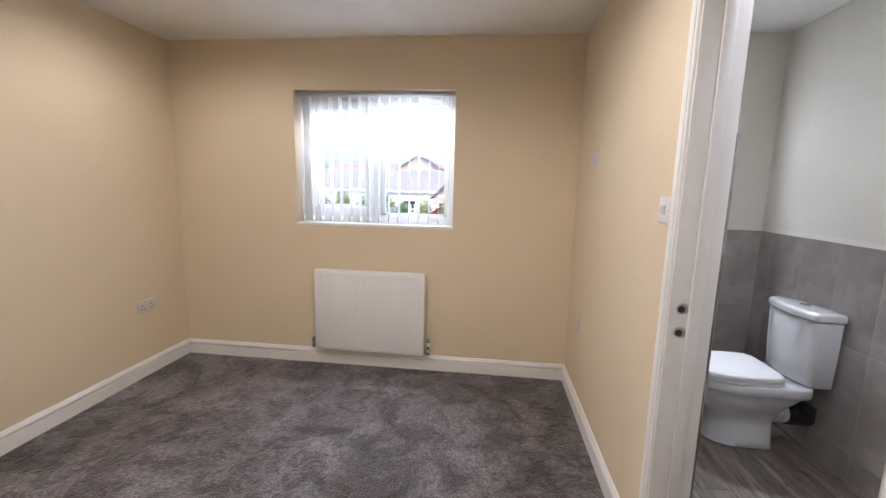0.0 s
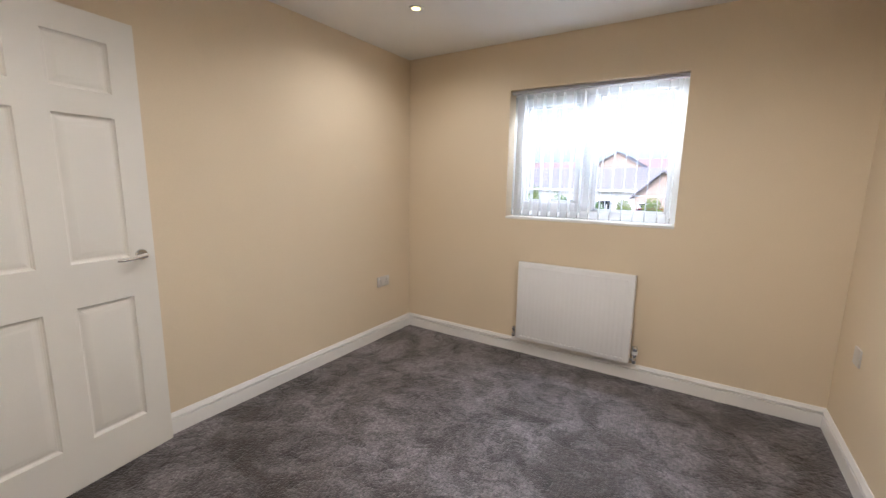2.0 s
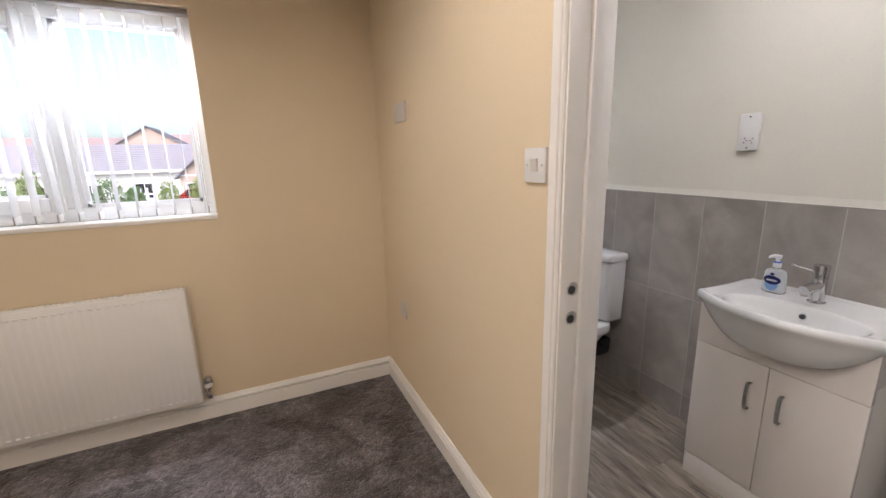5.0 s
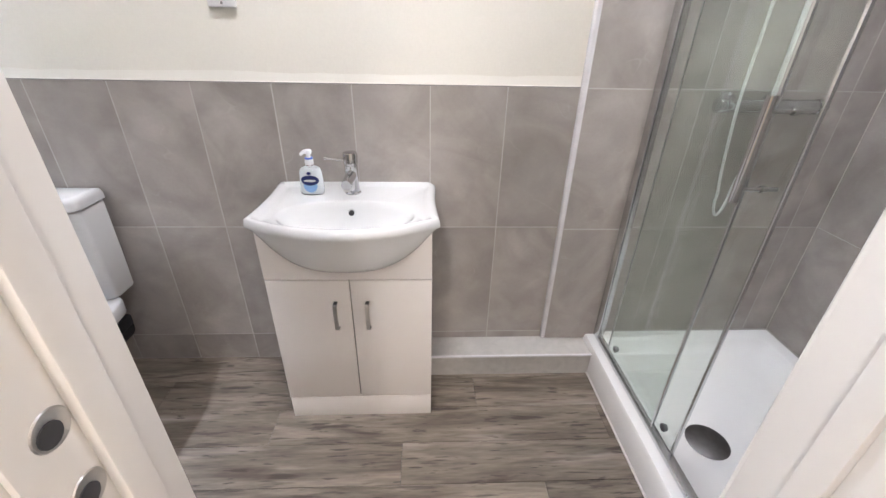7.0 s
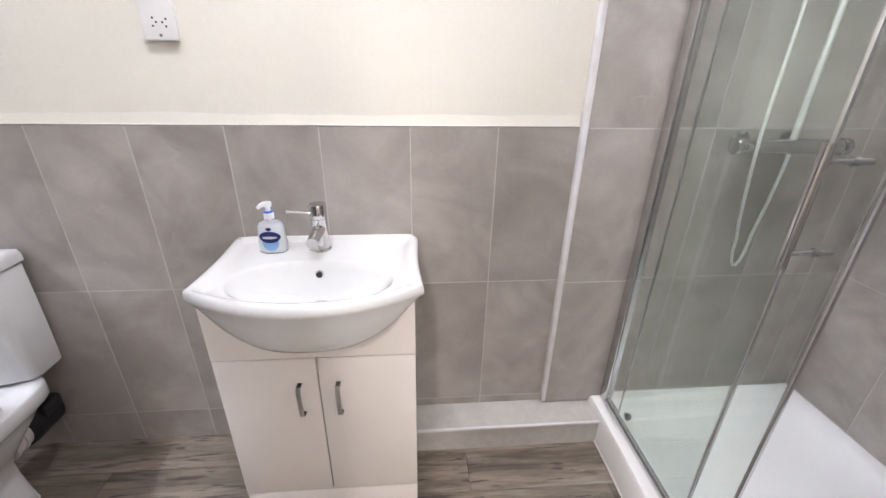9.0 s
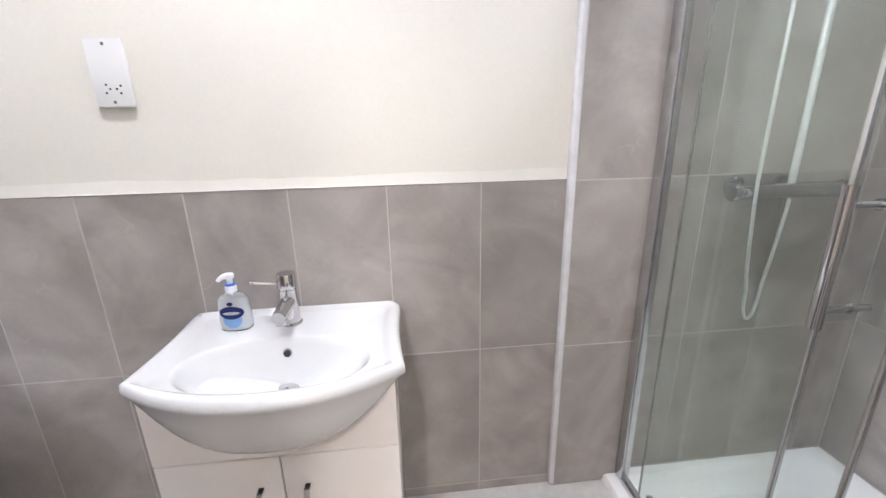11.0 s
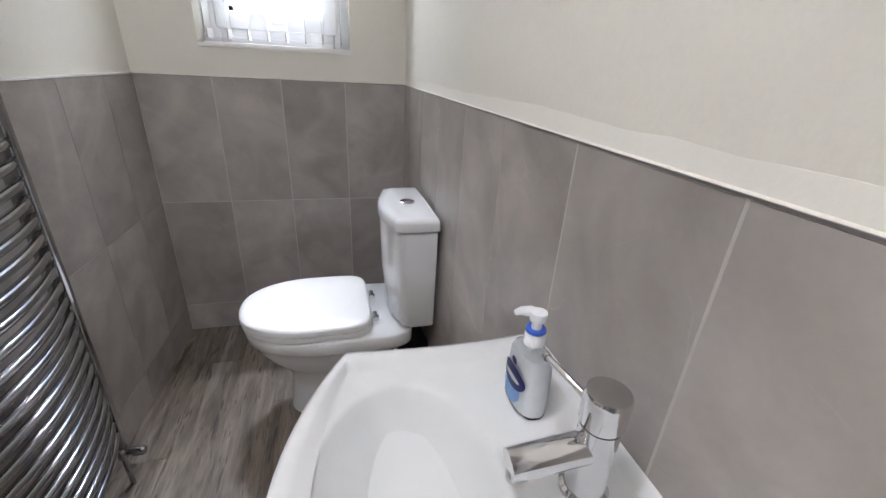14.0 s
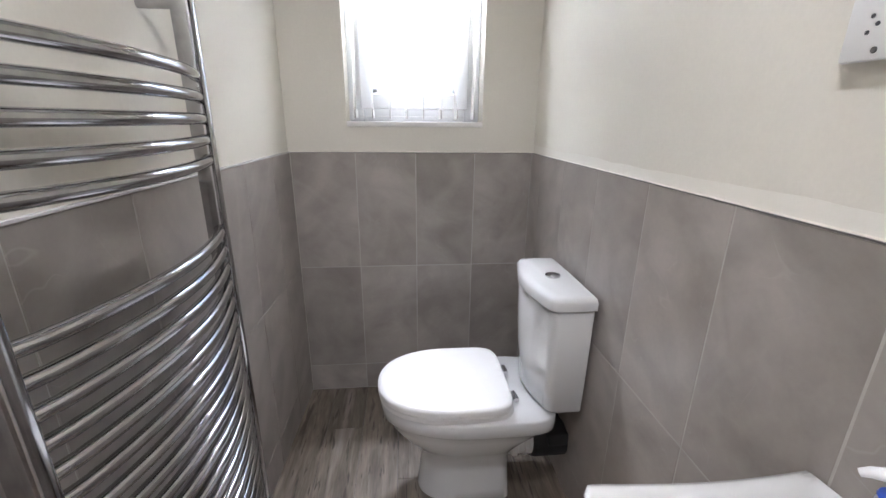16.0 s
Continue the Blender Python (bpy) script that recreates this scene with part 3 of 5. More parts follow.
def local(name, bm, mat_, parent, label="", smooth=30):
    ob = new(name, mesh_of(name, bm, mat_, smooth))
    ob.parent = parent
    return tagged(ob, label)


slab = local("door_leaf", panel_door(0.762, 1.981, 0.038), DOORW, leaf, smooth=20)
# lever handle on a round rose, room side (the leaf's -y side)
hb = bmesh.new()
lathe(hb, [(0.0, 0.0), (0.026, 0.0), (0.026, -0.006), (0.023, -0.01), (0.0, -0.01)], (0.702, -0.019, 0.972), "y", 24)
rose = local("rose", hb, CHROME, slab, "round chrome rose")
hb = bmesh.new()
tube(hb, [(0.702, -0.026, 0.972), (0.702, -0.06, 0.972), (0.695, -0.068, 0.972), (0.67, -0.07, 0.971), (0.63, -0.069, 0.966), (0.60, -0.066, 0.963), (0.578, -0.064, 0.965)],
     [0.010, 0.010, 0.0105, 0.0095, 0.0085, 0.0075, 0.005], 12)
local("lever_handle", hb, BRIGHT, slab, "polished chrome lever handle")
for z in (0.24, 0.99, 1.76):
    hb = bmesh.new()
    tube(hb, [(-0.004, -0.022, z - 0.038), (-0.004, -0.022, z + 0.038)], 0.0055, 10)
    box(hb, -0.003, -0.0215, z - 0.037, 0.016, -0.0185, z + 0.037)
    local("hinge", hb, SATIN, slab, "steel butt hinge")


# ---- windows ----
def glazed_frame(name, x0, x1, z0, z1, y0, y1, label, lights, frost=False):
    """uPVC window; lights rows of (left, right, sash depth or 0)."""
    win = thing(name, ((x0 + x1) / 2, (y0 + y1) / 2, z0), label, "window", kind="structure")
    fw = 0.062
    fr = part("window_frame", boxes((x0, y0, z0, x0 + fw, y1, z1), (x1 - fw, y0, z0, x1, y1, z1), (x0 + fw, y0, z0, x1 - fw, y1, z0 + fw), (x0 + fw, y0, z1 - fw, x1 - fw, y1, z1), bevel=0.006), UPVC, win)
    for a, b, sash in lights:
        za, zb = z0 + fw, z1 - fw
        if sash:
            s = 0.052
            part("sash", boxes((a, y0 - 0.016, za - 0.01, a + s, y1 - 0.03, zb + 0.01), (b - s, y0 - 0.016, za - 0.01, b, y1 - 0.03, zb + 0.01),
                               (a + s, y0 - 0.016, za - 0.01, b - s, y1 - 0.03, za + s), (a + s, y0 - 0.016, zb - s, b - s, y1 - 0.03, zb + 0.01), bevel=0.006), UPVC, win)
            ga, gb, gza, gzb = a + s, b - s, za + s, zb - s
        else:
            ga, gb, gza, gzb = a, b, za, zb
        part("glazing_bead", boxes((ga - 0.002, y0 + 0.006, gza, ga + 0.016, y0 + 0.025, gzb), (gb - 0.016, y0 + 0.006, gza, gb + 0.002, y0 + 0.025, gzb),
                                   (ga, y0 + 0.006, gza - 0.002, gb, y0 + 0.025, gza + 0.016), (ga, y0 + 0.006, gzb - 0.016, gb, y0 + 0.025, gzb + 0.002)), UPVC, win)
        p = part("pane", boxes((ga - 0.004, y0 + 0.027, gza - 0.004, gb + 0.004, y0 + 0.031, gzb + 0.004)), FROST if frost else PANE, win, smooth=0)
        p.visible_shadow = False
    return win


WY = 0.125
win1 = glazed_frame("window_1", WL, WR, WB + 0.02, WT, WY, WY + 0.07, "white uPVC two-light window with an opening casement", [(WL + 0.05, -1.445, 1), (-1.372, WR - 0.062, 0)])
part("mullion", boxes((-1.452, WY, WB + 0.082, -1.372, WY + 0.07, WT - 0.062), bevel=0.005), UPVC, win1)
hb = boxes((-1.475, WY - 0.024, 1.46, -1.452, WY - 0.016, 1.53), bevel=0.004)
box(hb, -1.472, WY - 0.046, 1.40, -1.456, WY - 0.03, 1.51, bevel=0.005)
tube(hb, [(-1.464, WY - 0.03, 1.495), (-1.464, WY - 0.018, 1.495)], 0.008, 10)
part("window_handle", hb, UPVC, win1, "white casement handle")
part("window_sill", boxes((WL - 0.0, -0.004, WB, WR, WY, WB + 0.02), bevel=0.003), GLOSS, win1)
win2 = glazed_frame("window_2", VL, VR, VB + 0.02, VT, WY + 0.02, WY + 0.09, "small white uPVC window with obscured glass", [(VL + 0.05, VR - 0.05, 1)], frost=True)
part("window_sill", boxes((VL, BN + 0.004, VB, VR, WY + 0.02, VB + 0.02), bevel=0.003), GLOSS, win2)
hb = boxes((0.685, WY - 0.012, VB + 0.095, 0.735, WY + 0.004, VB + 0.107), bevel=0.003)
tube(hb, [(0.71, WY - 0.014, VB + 0.10), (0.71, WY + 0.004, VB + 0.10)], 0.007, 10)
part("window_handle", hb, UPVC, win2, "white casement handle")


def vertical_blind(name, x0, x1, z0, z1, y, count, turn, slat_w, label, gather=0, cloth=BLIND):
    bl = thing(name, ((x0 + x1) / 2, y, z1), label, "blind")
    rail = part("head_rail", boxes((x0 + 0.004, y - 0.028, z1 - 0.026, x1 - 0.004, y + 0.022, z1 - 0.004), bevel=0.004), GREYRAIL, bl, "grey aluminium head rail")
    step = (x1 - x0 - 0.07) / (count - 1)
    for i in range(count):
        x = x0 + 0.035 + i * step
        a = turn + random.uniform(-2, 2) + (8 if i < gather else 0)
        d = Vector((math.cos(radians(a)), math.sin(radians(a)), 0))
        q = Vector((-d.y, d.x, 0))
        bm = bmesh.new()
        top, bot, n = z1 - 0.045, z0 + 0.012, 6
        ph = random.uniform(0, 6)
        grid = []
        for k in range(13):
            f = k / 12
            z = top + (bot - top) * f
            sway = 0.004 * math.sin(ph + 3 * f) * f
            grid.append([Vector((x, y, z)) + d * ((j / n - 0.5) * slat_w) + q * (sway + 0.003 * math.cos(math.pi * (j / n - 0.5))) for j in range(n + 1)])
        front = [[bm.verts.new(p) for p in r] for r in grid]
        back = [[bm.verts.new(p + q * 0.0006) for p in r] for r in grid]
        for k in range(12):
            for j in range(n):
                bm.faces.new((front[k][j], front[k][j + 1], front[k + 1][j + 1], front[k + 1][j]))
                bm.faces.new((back[k][j], back[k + 1][j], back[k + 1][j + 1], back[k][j + 1]))
        sl = part("slat", bm, cloth, bl)
        wb = bmesh.new()
        c = Vector((x, y, bot))
        rings(wb, [[c + d * s * (slat_w / 2 - 0.004) + q * o + Vector((0, 0, h)) for s, o in ((-1, -0.0022), (1, -0.0022), (1, 0.0022), (-1, 0.0022))] for h in (0.001, 0.034)])
        part("weight", wb, PLASTIC, sl, "white bottom weight", smooth=0)
        # Thin grey strip: the backlit dark edge of the weight, put in as colour.
        e = c - d * (slat_w / 2)
        part("chain_clip", boxes((e.x - 0.0016, e.y - 0.002, bot, e.x + 0.0016, e.y + 0.004, bot + 0.036)), GREYRAIL, sl, "grey strip for backlit weight edge", smooth=0)
        hk = boxes((x - 0.004, y - 0.004, top - 0.002, x + 0.004, y + 0.004, z1 - 0.03))
        part("hanger", hk, PLASTIC, sl, smooth=0)
    for k in (-1, 1):
        bm = bmesh.new()
        tube(bm, [(x0 + 0.05 + 0.0, y + k * (slat_w / 2 - 0.006), z0 + 0.02), (x1 - 0.05, y + k * (slat_w / 2 - 0.006), z0 + 0.02)], 0.0012, 6)
        part("bottom_chain", bm, CHAIN, bl)
    return bl


vertical_blind("vertical_blind", WL, WR, WB + 0.02, WT, 0.052, 16, 94, 0.089, "white vertical blind with open slats and grey rail", gather=2)
vertical_blind("vertical_blind", VL, VR, VB + 0.02, VT, 0.092, 8, 90, 0.089, "white vertical blind with open slats in the small window", cloth=SHEER)


# ---- radiator ----
rad = thing("radiator", (-1.425, -0.06, 0.15), "white enamelled panel radiator under the window", "radiator")
RX0, RX1, RZ0, RZ1, RY = -1.832, -1.018, 0.152, 0.752, -0.083
bm = boxes((RX0, RY, RZ0, RX1, RY + 0.012, RZ1), bevel=0.005)
for k in range(24):
    x = RX0 + 0.03 + (RX1 - RX0 - 0.06) * (k + 0.5) / 24
    part("pressed_flute", box(bmesh.new(), x - 0.0095, RY - 0.0003, RZ0 + 0.036, x + 0.0095, RY + 0.003, RZ1 - 0.044, bevel=0.001, seg=2), STEELW, rad)
part("front_panel", bm, STEELW, rad)
for k in range(24):
    x = RX0 + 0.03 + (RX1 - RX0 - 0.06) * (k + 0.5) / 24
    for z in (RZ1 - 0.036, RZ0 + 0.022):
        part("pressed_rib", box(bmesh.new(), x - 0.010, RY - 0.005, z, x + 0.010, RY + 0.004, z + 0.008, bevel=0.003, seg=1), STEELW, rad)
part("side_panel", boxes((RX0 - 0.001, RY + 0.012, RZ0 + 0.01, RX0 + 0.003, -0.028, RZ1 + 0.004), bevel=0.001), STEELW, rad)
part("side_panel", boxes((RX1 - 0.003, RY + 0.012, RZ0 + 0.01, RX1 + 0.001, -0.028, RZ1 + 0.004), bevel=0.001), STEELW, rad)
bm = bmesh.new()
box(bm, RX0, RY + 0.008, RZ1 - 0.002, RX1, RY + 0.016, RZ1 + 0.006, bevel=0.002)
for k in range(40):
    x = RX0 + 0.02 + (RX1 - RX0 - 0.04) * k / 39
    box(bm, x - 0.006, RY + 0.018, RZ1 - 0.002, x + 0.006, -0.03, RZ1 + 0.002)
part("top_grille", bm, STEELW, rad)
part("convector", boxes((RX0 + 0.02, RY + 0.014, RZ0 + 0.02, RX1 - 0.02, -0.03, RZ1 - 0.02)), STEELW, rad, smooth=0)
for x in (RX0 + 0.12, RX1 - 0.12):
    part("bracket", boxes((x - 0.015, -0.03, RZ0 + 0.05, x + 0.015, -0.0, RZ1 - 0.05)), STEELW, rad, smooth=0)


def valve(x, tall, label):
    v = bmesh.new()
    tube(v, [(x, -0.05, 0.16), (x, -0.012, 0.158), (x, 0.0, 0.158)], 0.0075, 10)
    lathe(v, [(0.012, 0.0), (0.014, 0.004), (0.014, 0.03), (0.011, 0.034), (0.011, 0.05), (0.0, 0.05)], (x, -0.05, 0.15), "z", 14)
    o = part("valve_body", v, CHROME, rad, label)
    h = bmesh.new()
    if tall:
        lathe(h, [(0.0, 0.0), (0.016, 0.0), (0.017, 0.006), (0.016, 0.03), (0.018, 0.034), (0.018, 0.06), (0.014, 0.068), (0.0, 0.07)], (x, -0.05, 0.202), "z", 20)
    else:
        lathe(h, [(0.0, 0.0), (0.012, 0.0), (0.0125, 0.022), (0.01, 0.03), (0.0, 0.031)], (x, -0.05, 0.202), "z", 16)
    part("valve_cap", h, CHROME, o, "steel thermostatic head" if tall else "steel lockshield cap")
    if tall:
        part("grip_ring", lathe(bmesh.new(), [(0.0165, 0.0), (0.0195, 0.002), (0.0195, 0.024), (0.0165, 0.026)], (x, -0.05, 0.214), "z", 20), PLASTIC, o, "white grip ring")
    b = bmesh.new()
    tube(b, [(x, -0.05, 0.175), (x + (0.03 if x < -1.4 else -0.03), -0.05, 0.175)], 0.008, 10)
    part("valve_tail", b, SATIN, o)


valve(RX0 - 0.028, False, "steel lockshield valve on its copper tail")
valve(RX1 + 0.03, True, "steel thermostatic valve")


# ---- wall plates ----
def wall_plate(name, u0, u1, z0, z1, x, way, label, kind_of, mat_=PLASTIC):
    """Plate on a wall facing along x: way is +1 where it faces east."""
    root = thing(name, (x, (u0 + u1) / 2, (z0 + z1) / 2), label, kind_of)
    t = 0.009
    part("plate", boxes((min(x, x + way * t), u0, z0, max(x, x + way * t), u1, z1), bevel=0.0025), mat_, root)
    f = x + way * t
    return root, f


def screw(root, f, way, y, z):
    part("screw", lathe(bmesh.new(), [(0.0, 0.0), (0.0034, 0.0), (0.003, way * 0.0009), (0.0, way * 0.001)], (f, y, z), "x", 10), SATIN, root)


s1, f = wall_plate("light_switch", -1.478, -1.392, 1.272, 1.358, 0.0, -1, "white single rocker light switch beside the doorway", "light switch")
bm = bmesh.new()
rings(bm, [[(f, -1.449, 1.299), (f, -1.421, 1.299), (f, -1.421, 1.331), (f, -1.449, 1.331)], [(f - 0.0015, -1.448, 1.3), (f - 0.0015, -1.422, 1.3), (f - 0.0055, -1.422, 1.33), (f - 0.0055, -1.448, 1.33)]])
part("rocker", bm, GREYPLATE, s1, smooth=0)
screw(s1, f, -1, -1.465, 1.315), screw(s1, f, -1, -1.405, 1.315)
s2, f = wall_plate("aerial_plate", -0.487, -0.34, 1.503, 1.589, 0.0, -1, "grey-white blank double plate high on the wall", "wall plate", GREYPLATE)
screw(s2, f, -1, -0.473, 1.546), screw(s2, f, -1, -0.354, 1.546)
s3, f = wall_plate("aerial_plate", -0.372, -0.286, 0.508, 0.594, 0.0, -1, "grey-white single plate low on the wall", "wall plate", GREYPLATE)
screw(s3, f, -1, -0.36, 0.551), screw(s3, f, -1, -0.298, 0.551)


def double_socket(x, y0, z0):
    root, f = wall_plate("double_socket", y0, y0 + 0.147, z0, z0 + 0.086, x, 1, "grey-white double socket low on the cream wall", "socket", GREYPLATE)
    for c in (0.037, 0.11):
        bm = bmesh.new()
        for dy, dz, w, h in ((0, 0.052, 0.0025, 0.006), (-0.011, 0.03, 0.0045, 0.0028), (0.011, 0.03, 0.0045, 0.0028)):
            box(bm, f - 0.001, y0 + c + dy - w, z0 + dz - h, f + 0.0003, y0 + c + dy + w, z0 + dz + h)
        part("pin_slots", bm, DARKGREY, root, smooth=0)
        part("rocker", boxes((f, y0 + c - 0.006 + (0.022 if c > 0.05 else -0.022), z0 + 0.06, f + 0.003, y0 + c + 0.006 + (0.022 if c > 0.05 else -0.022), z0 + 0.078), bevel=0.001), PLASTIC, root)
    screw(root, f, 1, y0 + 0.0735, z0 + 0.012)


double_socket(WX, -0.445, 0.46)


# ---- downlights ----
def downlight(x, y, watts, tint=(1.0, 0.89, 0.73), label="recessed white downlight, lit warm, some added unseen"):
    root = thing("downlight", (x, y, CZ), label, "ceiling light", "recessed ceiling lights")
    bm = bmesh.new()
    lathe(bm, [(0.032, -0.004), (0.042, -0.006), (0.044, -0.003), (0.044, -0.0005), (0.032, -0.0005), (0.03, -0.002)], (x, y, CZ), "z", 28)
    part("bezel", bm, PLASTIC, root, "white round bezel")
    bm = bmesh.new()
    lathe(bm, [(0.0, -0.0055), (0.02, -0.0052), (0.031, -0.003), (0.031, -0.001), (0.0, -0.001)], (x, y, CZ), "z", 24)
    part("bulb_face", bm, BULB, root, "glowing warm lens")
    li = bpy.data.lights.new("downlight_lamp", 'SPOT')
    li.spot_size, li.spot_blend, li.shadow_soft_size, li.energy, li.color = radians(172), 0.7, 0.05, watts * 5.0, tint
    lamp = new("downlight_lamp", li)
    lamp.parent = root
    lamp.matrix_parent_inverse = root.matrix_basis.inverted()
    lamp.matrix_basis = pose(x, y, CZ - 0.014)


# Second and third are unseen, added to brighten the bedroom's east and south.
for x, y, share in ((-2.25, -0.83, 0.4), (-0.75, -1.45, 0.72), (-1.5, -2.6, 0.92)):
    downlight(x, y, LAMP_BED * share)
for y, share in ((-1.6, 0.97), (-2.75, 0.56)):
    downlight(0.58, y, LAMP_BATH * share, (1.0, 0.96, 0.90))
# Landing fixture is unseen, added for the bright landing wall.
downlight(-3.24, -3.1, 7.0, (1.0, 0.95, 0.93))


# ---- shower room: basin cabinet and basin ----
VN, VS, VX = -1.339, -1.852, 0.882       # cabinet sides and front
vanity = thing("vanity_unit", (1.04, (VN + VS) / 2, 0), "white gloss two-door basin cabinet with chrome handles", "cabinet")
part("carcass", boxes((VX + 0.02, VS, 0.0, BE - 0.002, VN, 0.655), bevel=0.002), CABINET, vanity)
for y0, y1 in ((VS, VS + 0.016), (VN - 0.016, VN)):
    part("side_panel", boxes((VX + 0.021, y0, 0.655, BE - 0.002, y1, 0.779)), CABINET, vanity, smooth=0)
part("plinth", boxes((VX + 0.002, VS + 0.001, 0.0, VX + 0.02, VN - 0.001, 0.098), bevel=0.002), CABINET, vanity)
edge = [(VS, 0.607), (VN, 0.607), (VN, 0.775), (VN - 0.066, 0.775), (VN - 0.085, 0.735), (VN - 0.105, 0.71), (VN - 0.15, 0.69), (VS + 0.15, 0.69), (VS + 0.105, 0.71), (VS + 0.085, 0.735), (VS + 0.066, 0.775), (VS, 0.775)]
part("fascia_panel", rings(bmesh.new(), [[(x, y, z) for y, z in edge] for x in (VX, VX + 0.02)]), CABINET, vanity, "plain white panel cut round the bowl", smooth=20)
VM = (VN + VS) / 2
for y0, y1, hy in ((VS, VM - 0.0015, VM - 0.052), (VM + 0.0015, VN, VM + 0.048)):
    d = part("cabinet_door", boxes((VX, y0, 0.102, VX + 0.019, y1, 0.603), bevel=0.002), CABINET, vanity)
    h = bmesh.new()
    pts = [(VX + 0.001, hy, 0.425), (VX - 0.016, hy, 0.425), (VX - 0.022, hy, 0.432), (VX - 0.024, hy, 0.475), (VX - 0.022, hy, 0.518), (VX - 0.016, hy, 0.525), (VX + 0.001, hy, 0.525)]
    rings(h, [[(x + (0.0 if k in (0, 3) else -0.0035), y + (-0.006 if k < 2 else 0.006), z) for k in range(4)] for x, y, z in pts])
    part("handle", h, SATIN, d, "brushed chrome bow handle")


def basin_outline(grow, z, n=72):
    """Closed plan of the basin's rim: straight back, flaring sides, bowed front; grow moves it in or out."""
    pts = []
    y0, y1, xb, xs, xf = -1.872 - grow, -1.317 + grow, BE - 0.001, 0.886, 0.793 - grow
    xb += min(0.0, grow + 0.016) * 0.7
    ym = (y0 + y1) / 2
    half = (y1 - y0) / 2
    for k in range(n):
        s = k / n
        if s < 0.22:                       # back edge, south to north
            f = s / 0.22
            pts.append((xb, y0 + 0.018 + (y1 - y0 - 0.036) * f, z))
        elif s < 0.40:                     # north side, curving out to the front corner
            f = (s - 0.22) / 0.18
            pts.append((xb + (xs - xb) * f, y1 - 0.008 * math.sin(math.pi * min(1, f * 1.05)) - 0.003 * (1 - f), z))
        elif s < 0.82:                     # bowed front
            f = (s - 0.40) / 0.42
            a = math.pi * f
            u = math.cos(a)
            rise = 1 - abs(u) ** 2.05
            pts.append((xs + (xf - xs) * rise, ym + half * u, z))
        else:
            f = (s - 0.82) / 0.18
            pts.append((xs + (xb - xs) * f, y0 + 0.008 * math.sin(math.pi * min(1, (1 - f) * 1.05)) + 0.003 * f, z))
    return pts


def oval(cx, cy, rx, ry, z, n=72, flat=2.2):
    """Oval loop that starts at the back's south end, to pair with the outline."""
    pts = []
    for k in range(n):
        s = k / n
        if s < 0.22:
            a = -0.62 + 1.24 * s / 0.22
        elif s < 0.40:
            a = 0.62 + (1.75 - 0.62) * (s - 0.22) / 0.18
        elif s < 0.82:
            a = 1.75 + (math.tau - 3.5) * (s - 0.40) / 0.42
        else:
            a = math.tau - 1.75 + (1.75 - 0.62) * (s - 0.82) / 0.18
        c, q = math.cos(a), math.sin(a)
        pts.append((cx + rx * math.copysign(abs(c) ** (2 / flat), c), cy + ry * math.copysign(abs(q) ** (2 / flat), q), z))
    return pts


BZ = 0.811
DZ = BZ - 0.013     # the deck lies a little below the rim
basin = thing("wash_basin", (1.0, -1.597, 0.70), "white glazed ceramic basin with bowed front on the cabinet", "basin")
bm = bmesh.new()


def belly(g):
    """Ring g of the rounded underside: it hangs lowest at the middle of the front."""
    out = []
    for x, y, z in basin_outline(-0.004 * g, 0):
        u = min(1.0, abs(y + 1.597) / 0.275)
        out.append((x + (0.93 - x) * 0.34 * g ** 1.6 if x < 0.93 else x, -1.597 + (y + 1.597) * (1 - 0.05 * g), 0.781 - 0.006 * g - 0.118 * math.sin(g * math.pi / 2) * (1 - u ** 3.0)))
    return out


loops = [belly(1.0), belly(0.8), belly(0.6), belly(0.4), belly(0.2), basin_outline(0.0, 0.781), basin_outline(0.003, 0.785), basin_outline(0.003, 0.793), basin_outline(-0.001, BZ - 0.003), basin_outline(-0.008, BZ),
         basin_outline(-0.016, BZ + 0.001)]
loops += [basin_outline(-0.026, BZ - 0.002), basin_outline(-0.036, BZ - 0.009), basin_outline(-0.044, DZ + 0.001), oval(0.945, -1.595, 0.119, 0.212, DZ), oval(0.945, -1.595, 0.113, 0.206, DZ - 0.0015), oval(0.945, -1.595, 0.109, 0.201, DZ - 0.006)]
for k in range(1, 15):
    rho = 1 - 0.84 * (k / 14) ** 1.15
    loops.append(oval(0.945 + 0.05 * (1 - rho), -1.595, 0.107 * rho, 0.199 * rho ** 1.05, DZ - 0.007 - 0.110 * (1 - rho ** 2.3) ** 0.85, flat=2.2 - 0.2 * (1 - rho)))
rings(bm, loops, cap0=True, cap1=True)
bowl = part("bowl", bm, CERAMIC, basin, smooth=60)
part("overflow_ring", lathe(bmesh.new(), [(0.006, 0.004), (0.0115, 0.003), (0.012, 0.0), (0.011, -0.004), (0.006, -0.004)], (1.047, -1.592, DZ - 0.038), "x", 20), CHROME, bowl, "chrome overflow ring")
part("overflow_hole", lathe(bmesh.new(), [(0.0, -0.003), (0.0085, -0.002), (0.0085, 0.004), (0.0, 0.004)], (1.0415, -1.592, DZ - 0.038), "x", 16), DARK, bowl)
part("waste_ring", lathe(bmesh.new(), [(0.0, -0.002), (0.032, -0.002), (0.032, 0.003), (0.026, 0.005), (0.0, 0.0055)], (0.987, -1.594, DZ - 0.108), "z", 28), CHROME, bowl, "chrome waste plug")
part("plug", lathe(bmesh.new(), [(0.0, 0.0), (0.022, 0.0), (0.022, 0.004), (0.012, 0.008), (0.0, 0.009)], (0.987, -1.594, DZ - 0.103), "z", 24), CHROME, bowl)

